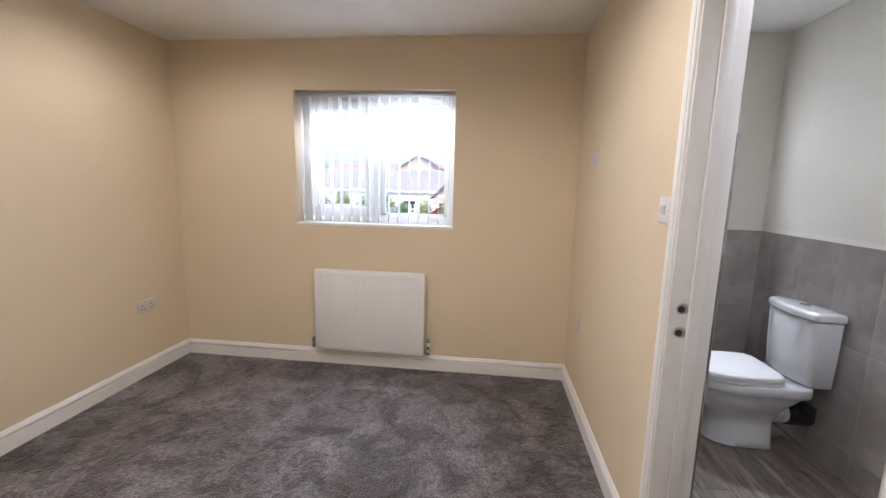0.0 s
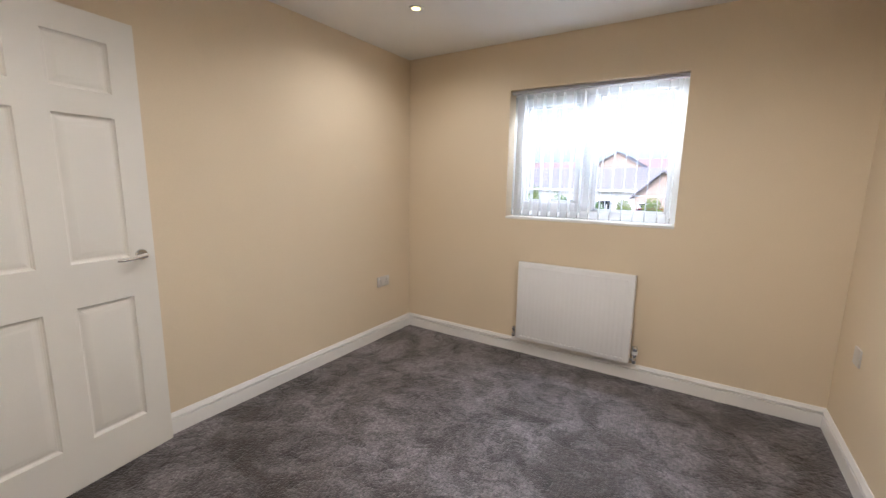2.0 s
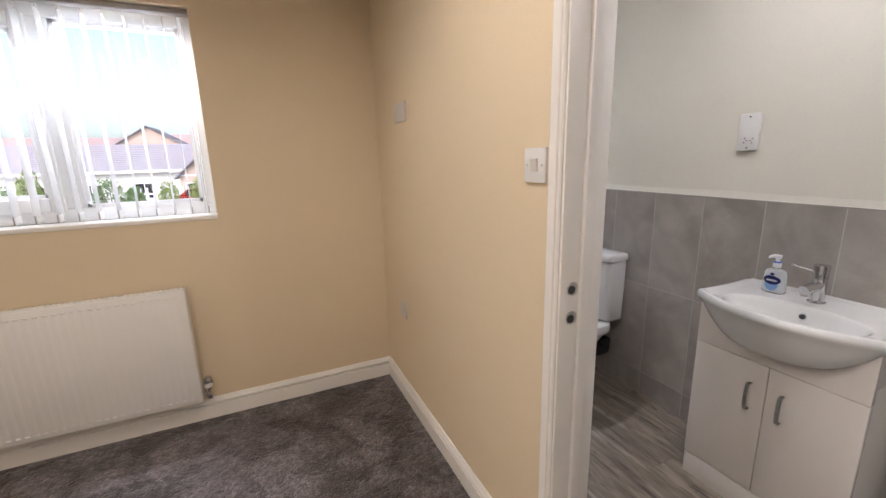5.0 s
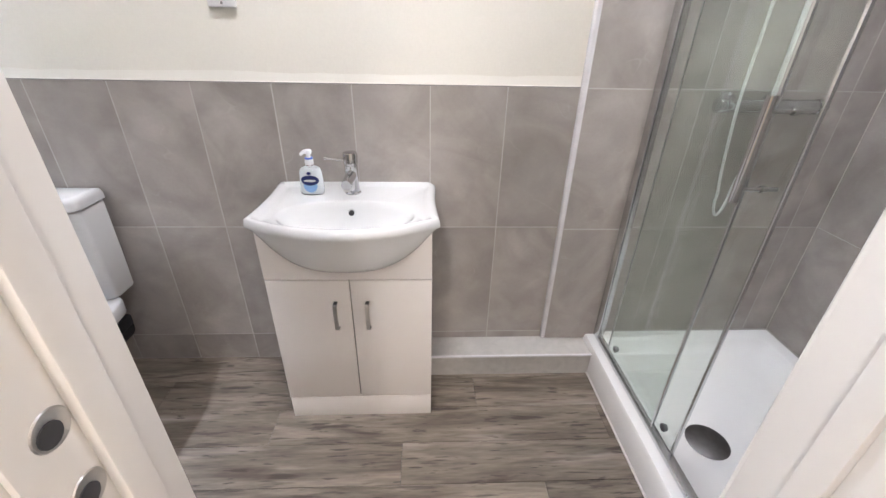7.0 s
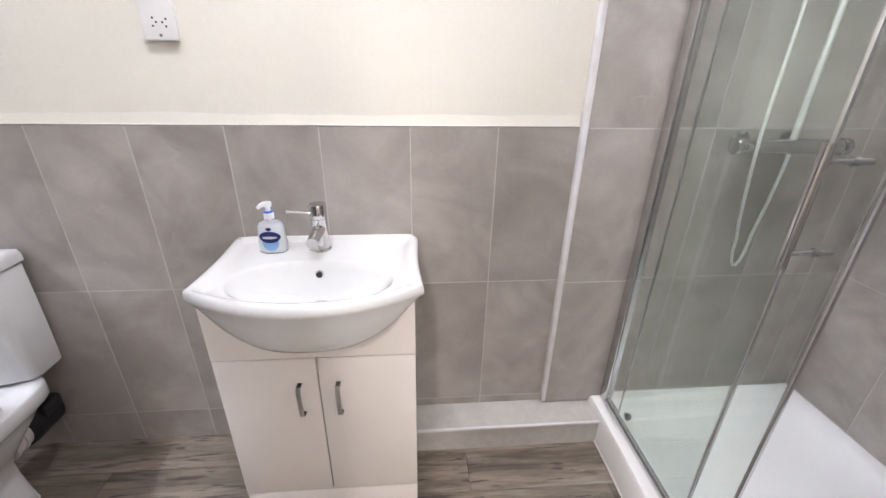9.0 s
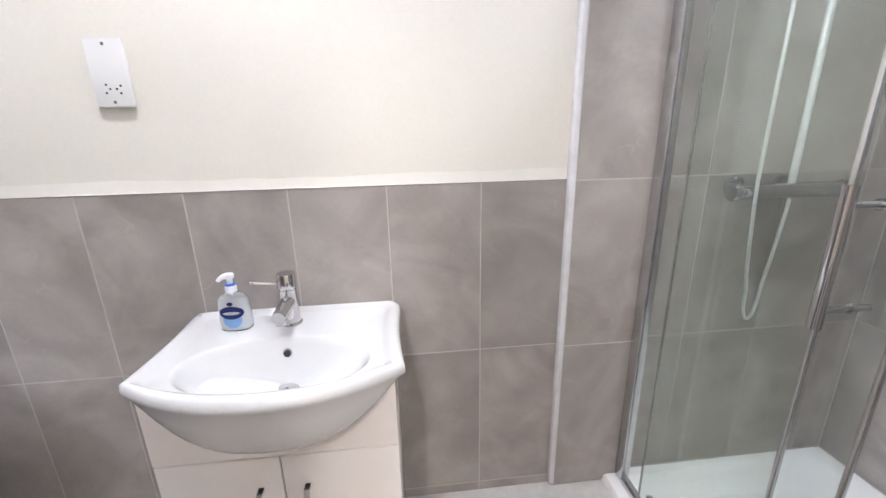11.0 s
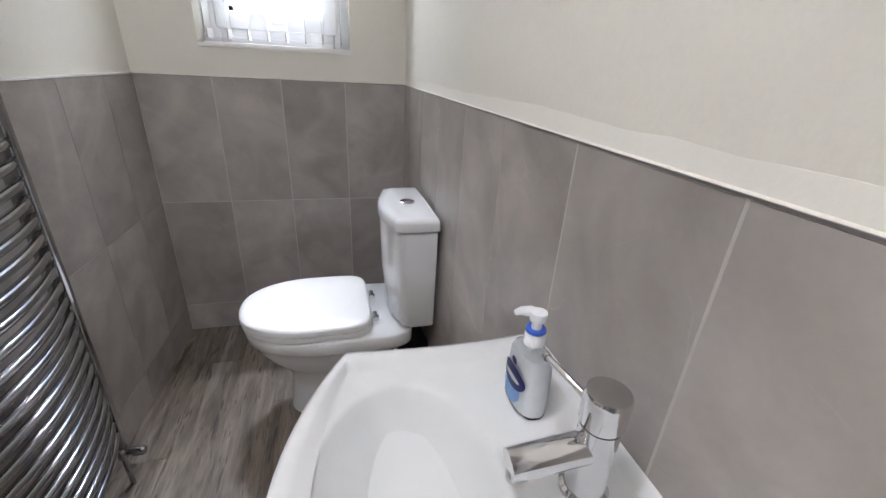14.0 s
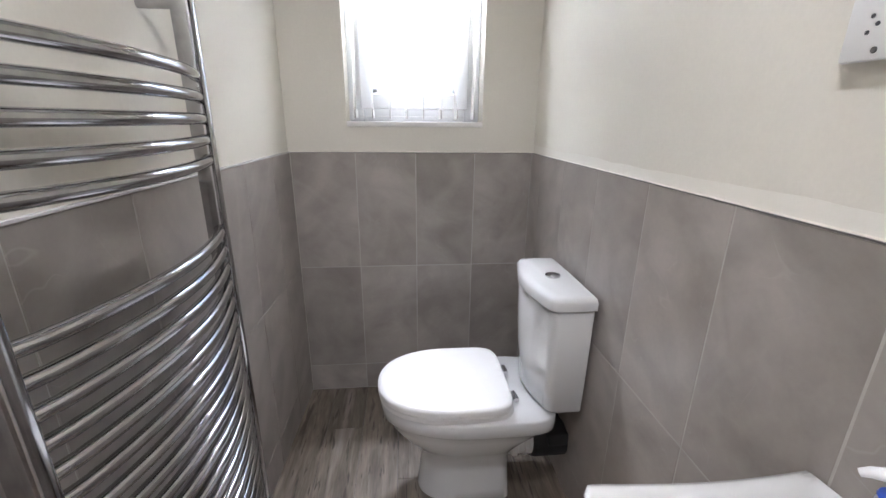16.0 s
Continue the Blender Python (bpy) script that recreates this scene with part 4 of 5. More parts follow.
# mixer tap
TXc, TYc = 1.131, -1.588
tap = thing("mixer_tap", (TXc, TYc, DZ), "polished chrome mixer tap with pin lever on the basin", "tap")
bm = bmesh.new()
lathe(bm, [(0.0, 0.0), (0.027, 0.0), (0.027, 0.004), (0.0225, 0.008), (0.0215, 0.04), (0.0215, 0.096), (0.0, 0.096)], (TXc, TYc, DZ), "z", 32)
part("tap_body", bm, CHROME, tap)
bm = bmesh.new()
lathe(bm, [(0.0, 0.0), (0.0205, 0.0), (0.0205, 0.003), (0.023, 0.004), (0.0235, 0.036), (0.022, 0.041), (0.0, 0.042)], (TXc, TYc, DZ + 0.0965), "z", 32)
part("tap_cap", bm, CHROME, tap)
bm = bmesh.new()
tube(bm, [(TXc - 0.01, TYc, DZ + 0.066), (TXc - 0.05, TYc + 0.001, DZ + 0.062), (TXc - 0.095, TYc + 0.003, DZ + 0.057)], [0.0175, 0.017, 0.0165], 24)
sp = part("spout", bm, CHROME, tap)
bm = bmesh.new()
lathe(bm, [(0.0, 0.0), (0.012, 0.0), (0.012, -0.006), (0.0, -0.006)], (TXc - 0.084, TYc + 0.003, DZ + 0.043), "z", 20)
part("aerator", bm, SATIN, sp)
bm = bmesh.new()
tube(bm, [(TXc - 0.006, TYc + 0.016, DZ + 0.112), (TXc - 0.016, TYc + 0.045, DZ + 0.119), (TXc - 0.026, TYc + 0.074, DZ + 0.125)], [0.0042, 0.004, 0.0038], 12)
lathe(bm, [(0.0, -0.002), (0.0055, -0.002), (0.0055, 0.004), (0.0, 0.006)], (TXc - 0.026, TYc + 0.074, DZ + 0.125), "y", 12)
part("pin_lever", bm, CHROME, tap, "thin chrome pin lever")

# soap dispenser
SXc, SYc = 1.120, -1.457
soap = thing("soap_dispenser", (SXc, SYc, DZ), "clear hand soap pump bottle with blue oval label", "soap bottle")
bm = bmesh.new()


def bottle_loop(w, d, z, n=28):
    return [(SXc + d * math.copysign(abs(math.cos(a)) ** 0.8, math.cos(a)), SYc + w * math.copysign(abs(math.sin(a)) ** 0.8, math.sin(a)), DZ + z * 1.0) for a in (math.tau * k / n for k in range(n))]


rings(bm, [bottle_loop(*q) for q in ((0.033, 0.018, 0.001), (0.038, 0.0215, 0.005), (0.0385, 0.0225, 0.03), (0.0365, 0.0225, 0.060), (0.0355, 0.0215, 0.078), (0.030, 0.019, 0.089), (0.016, 0.0135, 0.095), (0.0115, 0.0115, 0.099), (0.0115, 0.0115, 0.108))])
bottle = part("bottle", bm, WATER, soap, "clear moulded bottle")
bm = bmesh.new()
rings(bm, [bottle_loop(w - 0.0006, d - 0.0014, z) for w, d, z in ((0.032, 0.017, 0.003), (0.037, 0.0206, 0.007), (0.0375, 0.0216, 0.03), (0.0355, 0.0216, 0.060), (0.0345, 0.0205, 0.078), (0.029, 0.018, 0.0885))])
part("liquid_soap", bm, material("milky_soap", (0.84, 0.86, 0.885), 0.4, scale=10, second=(0.80, 0.825, 0.86)), bottle, "milky liquid soap")
bm = bmesh.new()
lathe(bm, [(0.0, 0.0), (0.0135, 0.0), (0.0135, 0.013), (0.011, 0.017), (0.0, 0.017)], (SXc, SYc, DZ + 0.101), "z", 24)
part("neck_cap", bm, PUMPW, soap, "white screw cap")
bm = bmesh.new()
lathe(bm, [(0.0, 0.0), (0.0125, 0.0), (0.0135, 0.002), (0.0125, 0.005), (0.0, 0.005)], (SXc, SYc, DZ + 0.1185), "z", 24)
part("collar", bm, BLUE, soap, "blue collar ring")
bm = bmesh.new()
tube(bm, [(SXc, SYc, DZ + 0.012), (SXc, SYc, DZ + 0.11)], 0.003, 8)
part("dip_tube", bm, PUMPW, bottle)
bm = bmesh.new()
lathe(bm, [(0.0, 0.0), (0.0065, 0.0), (0.0065, 0.012), (0.010, 0.014), (0.0115, 0.021), (0.011, 0.026), (0.0, 0.028)], (SXc, SYc, DZ + 0.121), "z", 20)
tube(bm, [(SXc, SYc, DZ + 0.143), (SXc - 0.008, SYc + 0.008, DZ + 0.144), (SXc - 0.016, SYc + 0.015, DZ + 0.141), (SXc - 0.021, SYc + 0.02, DZ + 0.136)], [0.0075, 0.007, 0.0055, 0.004], 12)
part("pump_head", bm, PUMPW, soap, "white pump head")


def label_patch(zc, hw, hh, off, mat_, name, label):
    """Curved oval sticker on the bottle's west face, in upright strips."""
    b2 = bmesh.new()
    n = 16
    rows = []
    for k in range(n + 1):
        f = -math.cos(math.pi * k / n) * 0.998
        y = hw * f
        dz = hh * math.sqrt(1 - f * f)
        x = SXc - (0.0228 + off) * (1 - min(1, abs(y) / 0.0392) ** 2.5) ** 0.4
        rows.append([b2.verts.new((x, SYc + y, DZ + zc - dz)), b2.verts.new((x, SYc + y, DZ + zc + dz))])
    for p, q in zip(rows, rows[1:]):
        b2.faces.new((p[0], q[0], q[1], p[1]))
    bmesh.ops.solidify(b2, geom=b2.faces[:], thickness=0.0003)
    part(name, b2, mat_, bottle, label)


label_patch(0.034, 0.022, 0.022, 0.0006, LIGHTBLUE, "label_lower", "pale blue lower label")
label_patch(0.053, 0.029, 0.017, 0.0012, NAVY, "label_oval", "navy oval label with pale bar")
label_patch(0.052, 0.02, 0.0042, 0.0019, PUMPW, "label_bar", "pale bar of lettering")
label_patch(0.0765, 0.007, 0.005, 0.0008, NAVY, "label_crest", "small navy crest")

# shaver socket on the east wall
sv = thing("shaver_socket", (BE, -1.255, 1.40), "white shaver socket plate on the painted wall", "socket")
xw = BE + 0.008
part("back_box", boxes((xw - 0.011, -1.288, 1.341, xw, -1.216, 1.475), bevel=0.003), PLASTIC, sv)
part("plate", boxes((xw - 0.02, -1.292, 1.335, xw - 0.010, -1.212, 1.479), bevel=0.004), PLASTIC, sv)
fx = xw - 0.02
for dy, dz in ((-0.019, 0.046), (-0.017, 0.03), (0.011, 0.048), (0.013, 0.031), (-0.010, 0.039), (0.004, 0.039)):
    h = lathe(bmesh.new(), [(0.0, 0.0004), (0.0026, 0.0004), (0.0026, -0.0004), (0.0, -0.0006)], (fx, -1.252 + dy, 1.335 + dz), "x", 12)
    part("pin_hole", h, DARKGREY, sv)
for z in (1.346, 1.467):
    part("screw", lathe(bmesh.new(), [(0.0, 0.0), (0.0038, 0.0), (0.0033, -0.001), (0.0, -0.0012)], (fx, -1.252, z), "x", 12), GUNMETAL, sv)

# ---- toilet ----
TY = -0.543
wc = thing("toilet", (0.87, TY, 0), "white close-coupled ceramic toilet with seat lid down", "toilet")


def dloop(x0, x1, w, z, n=48, p=2.6, back=0.72):
    """A D-shaped plan: round to the west (front), squarer at the back."""
    pts = []
    xm = x0 + (x1 - x0) * 0.55
    for k in range(n):
        a = math.tau * k / n
        c, q = math.cos(a), math.sin(a)
        if c < 0:
            pts.append((xm + (xm - x0) * math.copysign(abs(c) ** (2 / 2.1), c), TY + w * math.copysign(abs(q) ** (2 / 2.3), q), z))
        else:
            pts.append((xm + (x1 - xm) * abs(c) ** (2 / 6), TY + w * math.copysign(abs(q) ** (2 / 6), q), z))
    return pts


bm = bmesh.new()
rings(bm, [dloop(0.695, 1.0, 0.102, 0.0), dloop(0.682, 1.005, 0.11, 0.006), dloop(0.687, 1.0, 0.106, 0.05), dloop(0.695, 0.995, 0.102, 0.13), dloop(0.688, 0.995, 0.106, 0.185), dloop(0.655, 1.005, 0.130, 0.225),
           dloop(0.613, 1.03, 0.155, 0.27), dloop(0.588, 1.07, 0.168, 0.305), dloop(0.579, 1.10, 0.174, 0.330), dloop(0.572, 1.125, 0.180, 0.336), dloop(0.562, 1.125, 0.187, 0.344), dloop(0.560, 1.125, 0.187, 0.384), dloop(0.566, 1.12, 0.182, 0.392)])
part("pan", bm, CERAMIC, wc, "ceramic pan and pedestal", smooth=60)
bm = bmesh.new()
rings(bm, [dloop(0.560, 0.985, 0.175, 0.3935), dloop(0.557, 0.987, 0.179, 0.397), dloop(0.557, 0.987, 0.179, 0.411), dloop(0.560, 0.985, 0.176, 0.4145)])
part("seat", bm, PLASTIC, wc, "white seat ring")
bm = bmesh.new()
rings(bm, [dloop(0.557, 0.98, 0.178, 0.4175), dloop(0.553, 0.982, 0.182, 0.420), dloop(0.553, 0.982, 0.182, 0.434), dloop(0.556, 0.98, 0.179, 0.439), dloop(0.568, 0.972, 0.168, 0.4425), dloop(0.63, 0.94, 0.12, 0.445)])
part("lid", bm, PLASTIC, wc, "white closed lid", smooth=50)
for s in (-1, 1):
    bm = bmesh.new()
    tube(bm, [(1.0, TY + s * 0.075 - 0.02, 0.405), (1.0, TY + s * 0.075 + 0.02, 0.405)], 0.008, 12)
    box(bm, 0.992, TY + s * 0.075 - 0.012, 0.391, 1.012, TY + s * 0.075 + 0.012, 0.402, bevel=0.002)
    part("lid_hinge", bm, CHROME, wc, "chrome lid hinge")
    part("floor_bolt_cap", lathe(bmesh.new(), [(0.0, 0.0), (0.009, 0.0), (0.008, s * 0.004), (0.0, s * 0.006)], (0.872, TY + s * 0.1005, 0.035), "y", 14), CHROME, wc, "chrome fixing cap")


def cloop(x0, x1, y0, y1, z, r=0.03, bow=0.03, n=9):
    """Cistern plan: flat back at x1, front at x0 with a slight bow and round corners."""
    pts = [(x1, y0, z), (x1, y1, z)]
    for k in range(n):
        a = math.pi / 2 * k / (n - 1)
        pts.append((x0 + bow + r - r * math.sin(a), y1 - r + r * math.cos(a), z))
    for k in range(1, n - 1):
        f = k / (n - 1)
        pts.append((x0 + bow * (1 - math.sin(math.pi * f)), y1 - r + (y0 - y1 + 2 * r) * f, z))
    for k in range(n):
        a = math.pi / 2 * k / (n - 1)
        pts.append((x0 + bow + r - r * math.cos(a), y0 + r - r * math.sin(a), z))
    return pts


CY0, CY1 = -0.716, -0.340
bm = bmesh.new()
rings(bm, [cloop(1.055, 1.185, CY0 + 0.022, CY1 - 0.022, 0.394), cloop(1.045, 1.187, CY0 + 0.016, CY1 - 0.016, 0.404), cloop(1.036, 1.187, CY0 + 0.01, CY1 - 0.01, 0.55), cloop(1.03, 1.187, CY0 + 0.006, CY1 - 0.006, 0.744), cloop(1.034, 1.187, CY0 + 0.01, CY1 - 0.01, 0.748)])
part("cistern", bm, CERAMIC, wc, smooth=50)
bm = bmesh.new()
rings(bm, [cloop(1.03, 1.189, CY0 + 0.006, CY1 - 0.006, 0.750), cloop(1.023, 1.191, CY0 - 0.001, CY1 + 0.001, 0.754), cloop(1.023, 1.191, CY0 - 0.001, CY1 + 0.001, 0.777), cloop(1.03, 1.189, CY0 + 0.006, CY1 - 0.006, 0.789), cloop(1.05, 1.18, CY0 + 0.024, CY1 - 0.024, 0.793)])
cl = part("cistern_lid", bm, CERAMIC, wc, smooth=50)
bm = bmesh.new()
lathe(bm, [(0.0, 0.0), (0.024, 0.0), (0.024, 0.004), (0.02, 0.0065), (0.0, 0.007)], (1.12, TY + 0.005, 0.793), "z", 28)
fb = part("flush_button", bm, CHROME, cl, "round chrome dual flush button")
part("button_split", boxes((1.097, TY + 0.0035, 0.7998, 1.143, TY + 0.0065, 0.8005)), DARKGREY, fb, smooth=0)
bm = bmesh.new()
tube(bm, [(0.985, TY - 0.02, 0.192), (1.10, TY - 0.02, 0.185)], 0.053, 24)
lathe(bm, [(0.053, 0.0), (0.06, 0.003), (0.06, 0.016), (0.053, 0.02)], (1.01, TY - 0.02, 0.189), "x", 24)
lathe(bm, [(0.053, 0.0), (0.058, 0.003), (0.058, 0.01), (0.053, 0.013)], (1.05, TY - 0.02, 0.187), "x", 24)
part("pan_connector", bm, PLASTIC, wc, "white plastic pan connector")
bm = bmesh.new()
tube(bm, [(1.08, TY - 0.02, 0.186), (1.09, TY - 0.02, 0.1855), (1.11, TY - 0.02, 0.185), (1.20, TY - 0.02, 0.182)], [0.06, 0.063, 0.063, 0.06], 24)
box(bm, 1.125, TY - 0.09, 0.20, 1.198, TY + 0.09, 0.25, bevel=0.01)
part("soil_pipe", bm, DARK, wc, "black soil pipe and cistern fixing")

# ---- towel radiator on the west wall ----
tr = thing("towel_radiator", (0.24, -1.06, 0.14), "chrome ladder towel radiator with bowed bars on the tiled wall", "towel radiator")
PN, PS = -0.806, -1.309           # inner faces of the posts
PX_N, PX_S = 0.238, 0.233        # it follows the wall, a little out of square
for y0, y1, PX in ((PN, PN + 0.024, PX_N), (PS - 0.024, PS, PX_S)):
    part("post", boxes((PX - 0.022, y0, 0.15, PX + 0.02, y1, 1.58), bevel=0.007), RAILCHROME, tr)
zs = [1.344 - 0.0405 * k for k in range(5)] + [1.030 - 0.0405 * k for k in range(21)] + [1.545, 1.5045]
for z in zs:
    bm = bmesh.new()
    pts = []
    for k in range(19):
        f = k / 18
        pts.append((PX_N + (PX_S - PX_N) * f + 0.005 + 0.050 * math.sin(math.pi * f) ** 0.75, PN + 0.002 + (PS - PN - 0.004) * f, z))
    tube(bm, pts, 0.0105, 12)
    part("bar", bm, RAILCHROME, tr)
PN, PS = PN + 0.012, PS - 0.012
for y, PX in ((PN, PX_N), (PS, PX_S)):
    for z in (0.42, 1.47):
        bm = bmesh.new()
        tube(bm, [(PX - 0.085, y, z), (PX - 0.01, y, z)], 0.009, 10)
        part("wall_bracket", bm, RAILCHROME, tr)
    bm = bmesh.new()
    tube(bm, [(PX, y, 0.152), (PX, y, 0.118), (PX + 0.0, y, -0.003)], 0.0075, 12)
    lathe(bm, [(0.0, 0.0), (0.0125, 0.0), (0.014, 0.006), (0.014, 0.032), (0.011, 0.038), (0.0, 0.038)], (PX, y, 0.112), "z", 16)
    tube(bm, [(PX, y, 0.13), (PX + 0.03, y, 0.13)], 0.009, 12)
    v = part("valve", bm, RAILCHROME, tr, "chrome angled valve")
    bm = bmesh.new()
    lathe(bm, [(0.0, 0.0), (0.0125, 0.0), (0.014, 0.004), (0.014, 0.026), (0.011, 0.032), (0.0, 0.033)], (PX + 0.028, y, 0.13), "x", 16)
    part("valve_knob", bm, RAILCHROME, v)

# ---- shower ----
FY = -2.527          # front of the tray
tray = thing("shower_tray", (0.69, -2.95, 0), "white acrylic shower tray with raised rim", "shower tray")
bm = bmesh.new()


def rrect(x0, y0, x1, y1, z, r=0.03, n=6):
    pts = []
    for cx, cy, a0 in ((x1 - r, y1 - r, 0), (x0 + r, y1 - r, 90), (x0 + r, y0 + r, 180), (x1 - r, y0 + r, 270)):
        for k in range(n):
            a = radians(a0 + 90 * k / (n - 1))
            pts.append((cx + r * math.cos(a), cy + r * math.sin(a), z))
    return pts


X0t, X1t = BD + 0.001, BE - 0.001
rings(bm, [rrect(X0t, BS + 0.001, X1t, FY, 0.0, 0.004), rrect(X0t, BS + 0.001, X1t, FY, 0.118, 0.004), rrect(X0t + 0.004, BS + 0.005, X1t - 0.004, FY - 0.006, 0.128, 0.006), rrect(X0t + 0.05, BS + 0.05, X1t - 0.05, FY - 0.075, 0.128, 0.04),
           rrect(X0t + 0.062, BS + 0.062, X1t - 0.062, FY - 0.087, 0.118, 0.04), rrect(X0t + 0.08, BS + 0.08, X1t - 0.08, FY - 0.105, 0.092, 0.04), rrect(X0t + 0.2, BS + 0.2, X1t - 0.2, FY - 0.22, 0.088, 0.05)])
part("tray_body", bm, ACRYLIC, tray, smooth=50)
bm = bmesh.new()
lathe(bm, [(0.0, 0.0), (0.066, 0.0), (0.068, 0.004), (0.06, 0.009), (0.0, 0.013)], (0.672, -2.775, 0.087), "z", 36)
part("waste_cover", bm, GUNMETAL, tray, "round dark brushed steel waste cover")
whole("sealant_line", boxes((X0t, FY, -0.003, X1t, FY + 0.006, 0.005), bevel=0.002), SILICONE, "white sealant along the foot of the tray", "sealant", "structure")

enc = thing("shower_enclosure", (0.69, -2.58, 0.128), "sliding glass shower enclosure with silver frame, door slid open", "shower screen")
GY = -2.582
part("wall_profile", boxes((BE - 0.062, GY - 0.016, 0.129, BE - 0.02, GY + 0.016, 1.98), bevel=0.003), ALU, enc)
part("wall_profile", boxes((BD + 0.001, GY - 0.016, 0.129, BD + 0.036, GY + 0.016, 1.98), bevel=0.003), ALU, enc)
part("bottom_rail", boxes((BD + 0.036, GY - 0.016, 0.129, BE - 0.062, GY + 0.016, 0.146), bevel=0.003), ALU, enc)
part("top_rail", boxes((BD + 0.036, GY - 0.02, 1.94, BE - 0.062, GY + 0.02, 1.98), bevel=0.003), ALU, enc)
g1 = part("fixed_pane", boxes((0.692, GY + 0.004, 0.145, BE - 0.06, GY + 0.010, 1.942)), SHOWERGLASS, enc, "clear green-tinted glass", smooth=0)
g2 = part("sliding_pane", boxes((0.596, GY - 0.012, 0.147, 1.07, GY - 0.006, 1.938)), SHOWERGLASS, enc, "clear green-tinted sliding glass", smooth=0)
for g in (g1, g2):
    g.visible_shadow = False
part("edge_seal", boxes((0.684, GY + 0.003, 0.146, 0.693, GY + 0.011, 1.942), bevel=0.001), ALU, g1)
part("edge_seal", boxes((0.588, GY - 0.013, 0.147, 0.597, GY - 0.005, 1.938), bevel=0.001), ALU, g2)
part("edge_seal", boxes((1.066, GY - 0.013, 0.147, 1.073, GY - 0.005, 1.938), bevel=0.001), ALU, g2)
for x in (1.025, 0.662):
    bm = bmesh.new()
    lathe(bm, [(0.0, -0.006), (0.011, -0.006), (0.013, 0.0), (0.013, 0.008), (0.009, 0.012), (0.0, 0.013)], (x, GY - 0.018, 0.18), "y", 18)
    part("roller", bm, DARKGREY, g2, "dark round bottom roller")
bm = bmesh.new()
tube(bm, [(0.66, GY + 0.045, 0.955), (0.66, GY + 0.045, 1.185)], 0.0105, 16)
for z in (0.985, 1.155):
    tube(bm, [(0.66, GY + 0.045, z), (0.66, GY - 0.05, z)], 0.0055, 10)
    lathe(bm, [(0.0, 0.0), (0.009, 0.0), (0.009, -0.01), (0.0, -0.011)], (0.66, GY - 0.0125, z), "y", 14)
part("bar_handle", bm, CHROME, g2, "chrome tubular door handle")

MX, MY, MZ = 1.10, -2.742, 1.10       # north end of the mixer bar
RY_ = MY - 0.17                      # the riser stands behind the middle of the bar
sh = thing("shower_mixer", (MX, RY_, MZ), "chrome thermostatic bar shower mixer with hose and riser", "shower")
bm = bmesh.new()
tube(bm, [(MX, MY - 0.026, MZ), (MX, MY - 0.312, MZ)], 0.0205, 24)
part("bar_valve", bm, CHROME, sh)
for y0, y1 in ((MY, MY - 0.024), (MY - 0.314, MY - 0.338)):
    bm = bmesh.new()
    lathe(bm, [(0.0, 0.0), (0.021, 0.0), (0.0235, 0.003), (0.0235, 0.021), (0.021, 0.024), (0.0, 0.024)], (MX, y1, MZ), "y", 24)
    knob = part("control_knob", bm, CHROME, sh, "chrome control knob")
    part("grip_rib", boxes((MX - 0.0262, y1 + 0.004, MZ - 0.003, MX - 0.022, y1 + 0.020, MZ + 0.003), bevel=0.001), CHROME, knob)
for y in (MY - 0.095, MY - 0.245):
    bm = bmesh.new()
    tube(bm, [(MX, y, MZ), (BE, y, MZ)], 0.013, 14)
    lathe(bm, [(0.0, 0.0), (0.03, 0.0), (0.028, -0.008), (0.0, -0.01)], (BE, y, MZ), "x", 24)
    part("wall_inlet", bm, CHROME, sh, "chrome wall inlet with cover plate")
bm = bmesh.new()
tube(bm, [(MX, RY_, MZ + 0.015), (MX, RY_, 2.1)], 0.0085, 14)
part("riser_rail", bm, HOSE, sh, "straight chrome riser")
bm = bmesh.new()
tube(bm, [(MX, RY_, 1.75), (BE, RY_, 1.75)], 0.008, 12)
part("riser_bracket", bm, CHROME, sh)
bm = bmesh.new()
hose = []
for k in range(41):
    f = k / 40
    if f < 0.32:                  # down from the outlet under the bar
        g = f / 0.32
        hose.append((MX - 0.004, RY_ + 0.030 * g ** 1.4, MZ - 0.022 - 0.26 * g))
    elif f < 0.55:                # round the foot of the loop
        g = (f - 0.32) / 0.23
        q = math.pi * g
        hose.append((MX - 0.006, RY_ + 0.052 - 0.022 * math.cos(q), MZ - 0.282 - 0.085 * math.sin(q)))
    else:                         # up past the bar to the handset
        g = (f - 0.55) / 0.45
        hose.append((MX - 0.008 - 0.022 * min(1.0, g * 4), RY_ + 0.074 + 0.053 * min(1.0, g * 3.8) ** 0.8, MZ - 0.282 + 1.13 * g))
tube(bm, hose, 0.0046, 10)
part("shower_hose", bm, HOSE, sh, "ribbed chrome hose hanging in a loop")
bm = bmesh.new()
hx, hy, hz = hose[-1]
tube(bm, [(hx, hy, hz), (hx - 0.035, hy - 0.01, hz + 0.07), (hx - 0.06, hy - 0.02, hz + 0.1)], [0.009, 0.012, 0.014], 14)
lathe(bm, [(0.0, 0.0), (0.045, 0.0), (0.05, -0.006), (0.045, -0.018), (0.012, -0.03), (0.0, -0.03)], (hx - 0.075, hy - 0.022, hz + 0.092), "z", 24)
part("handset", bm, CHROME, sh, "chrome handset")

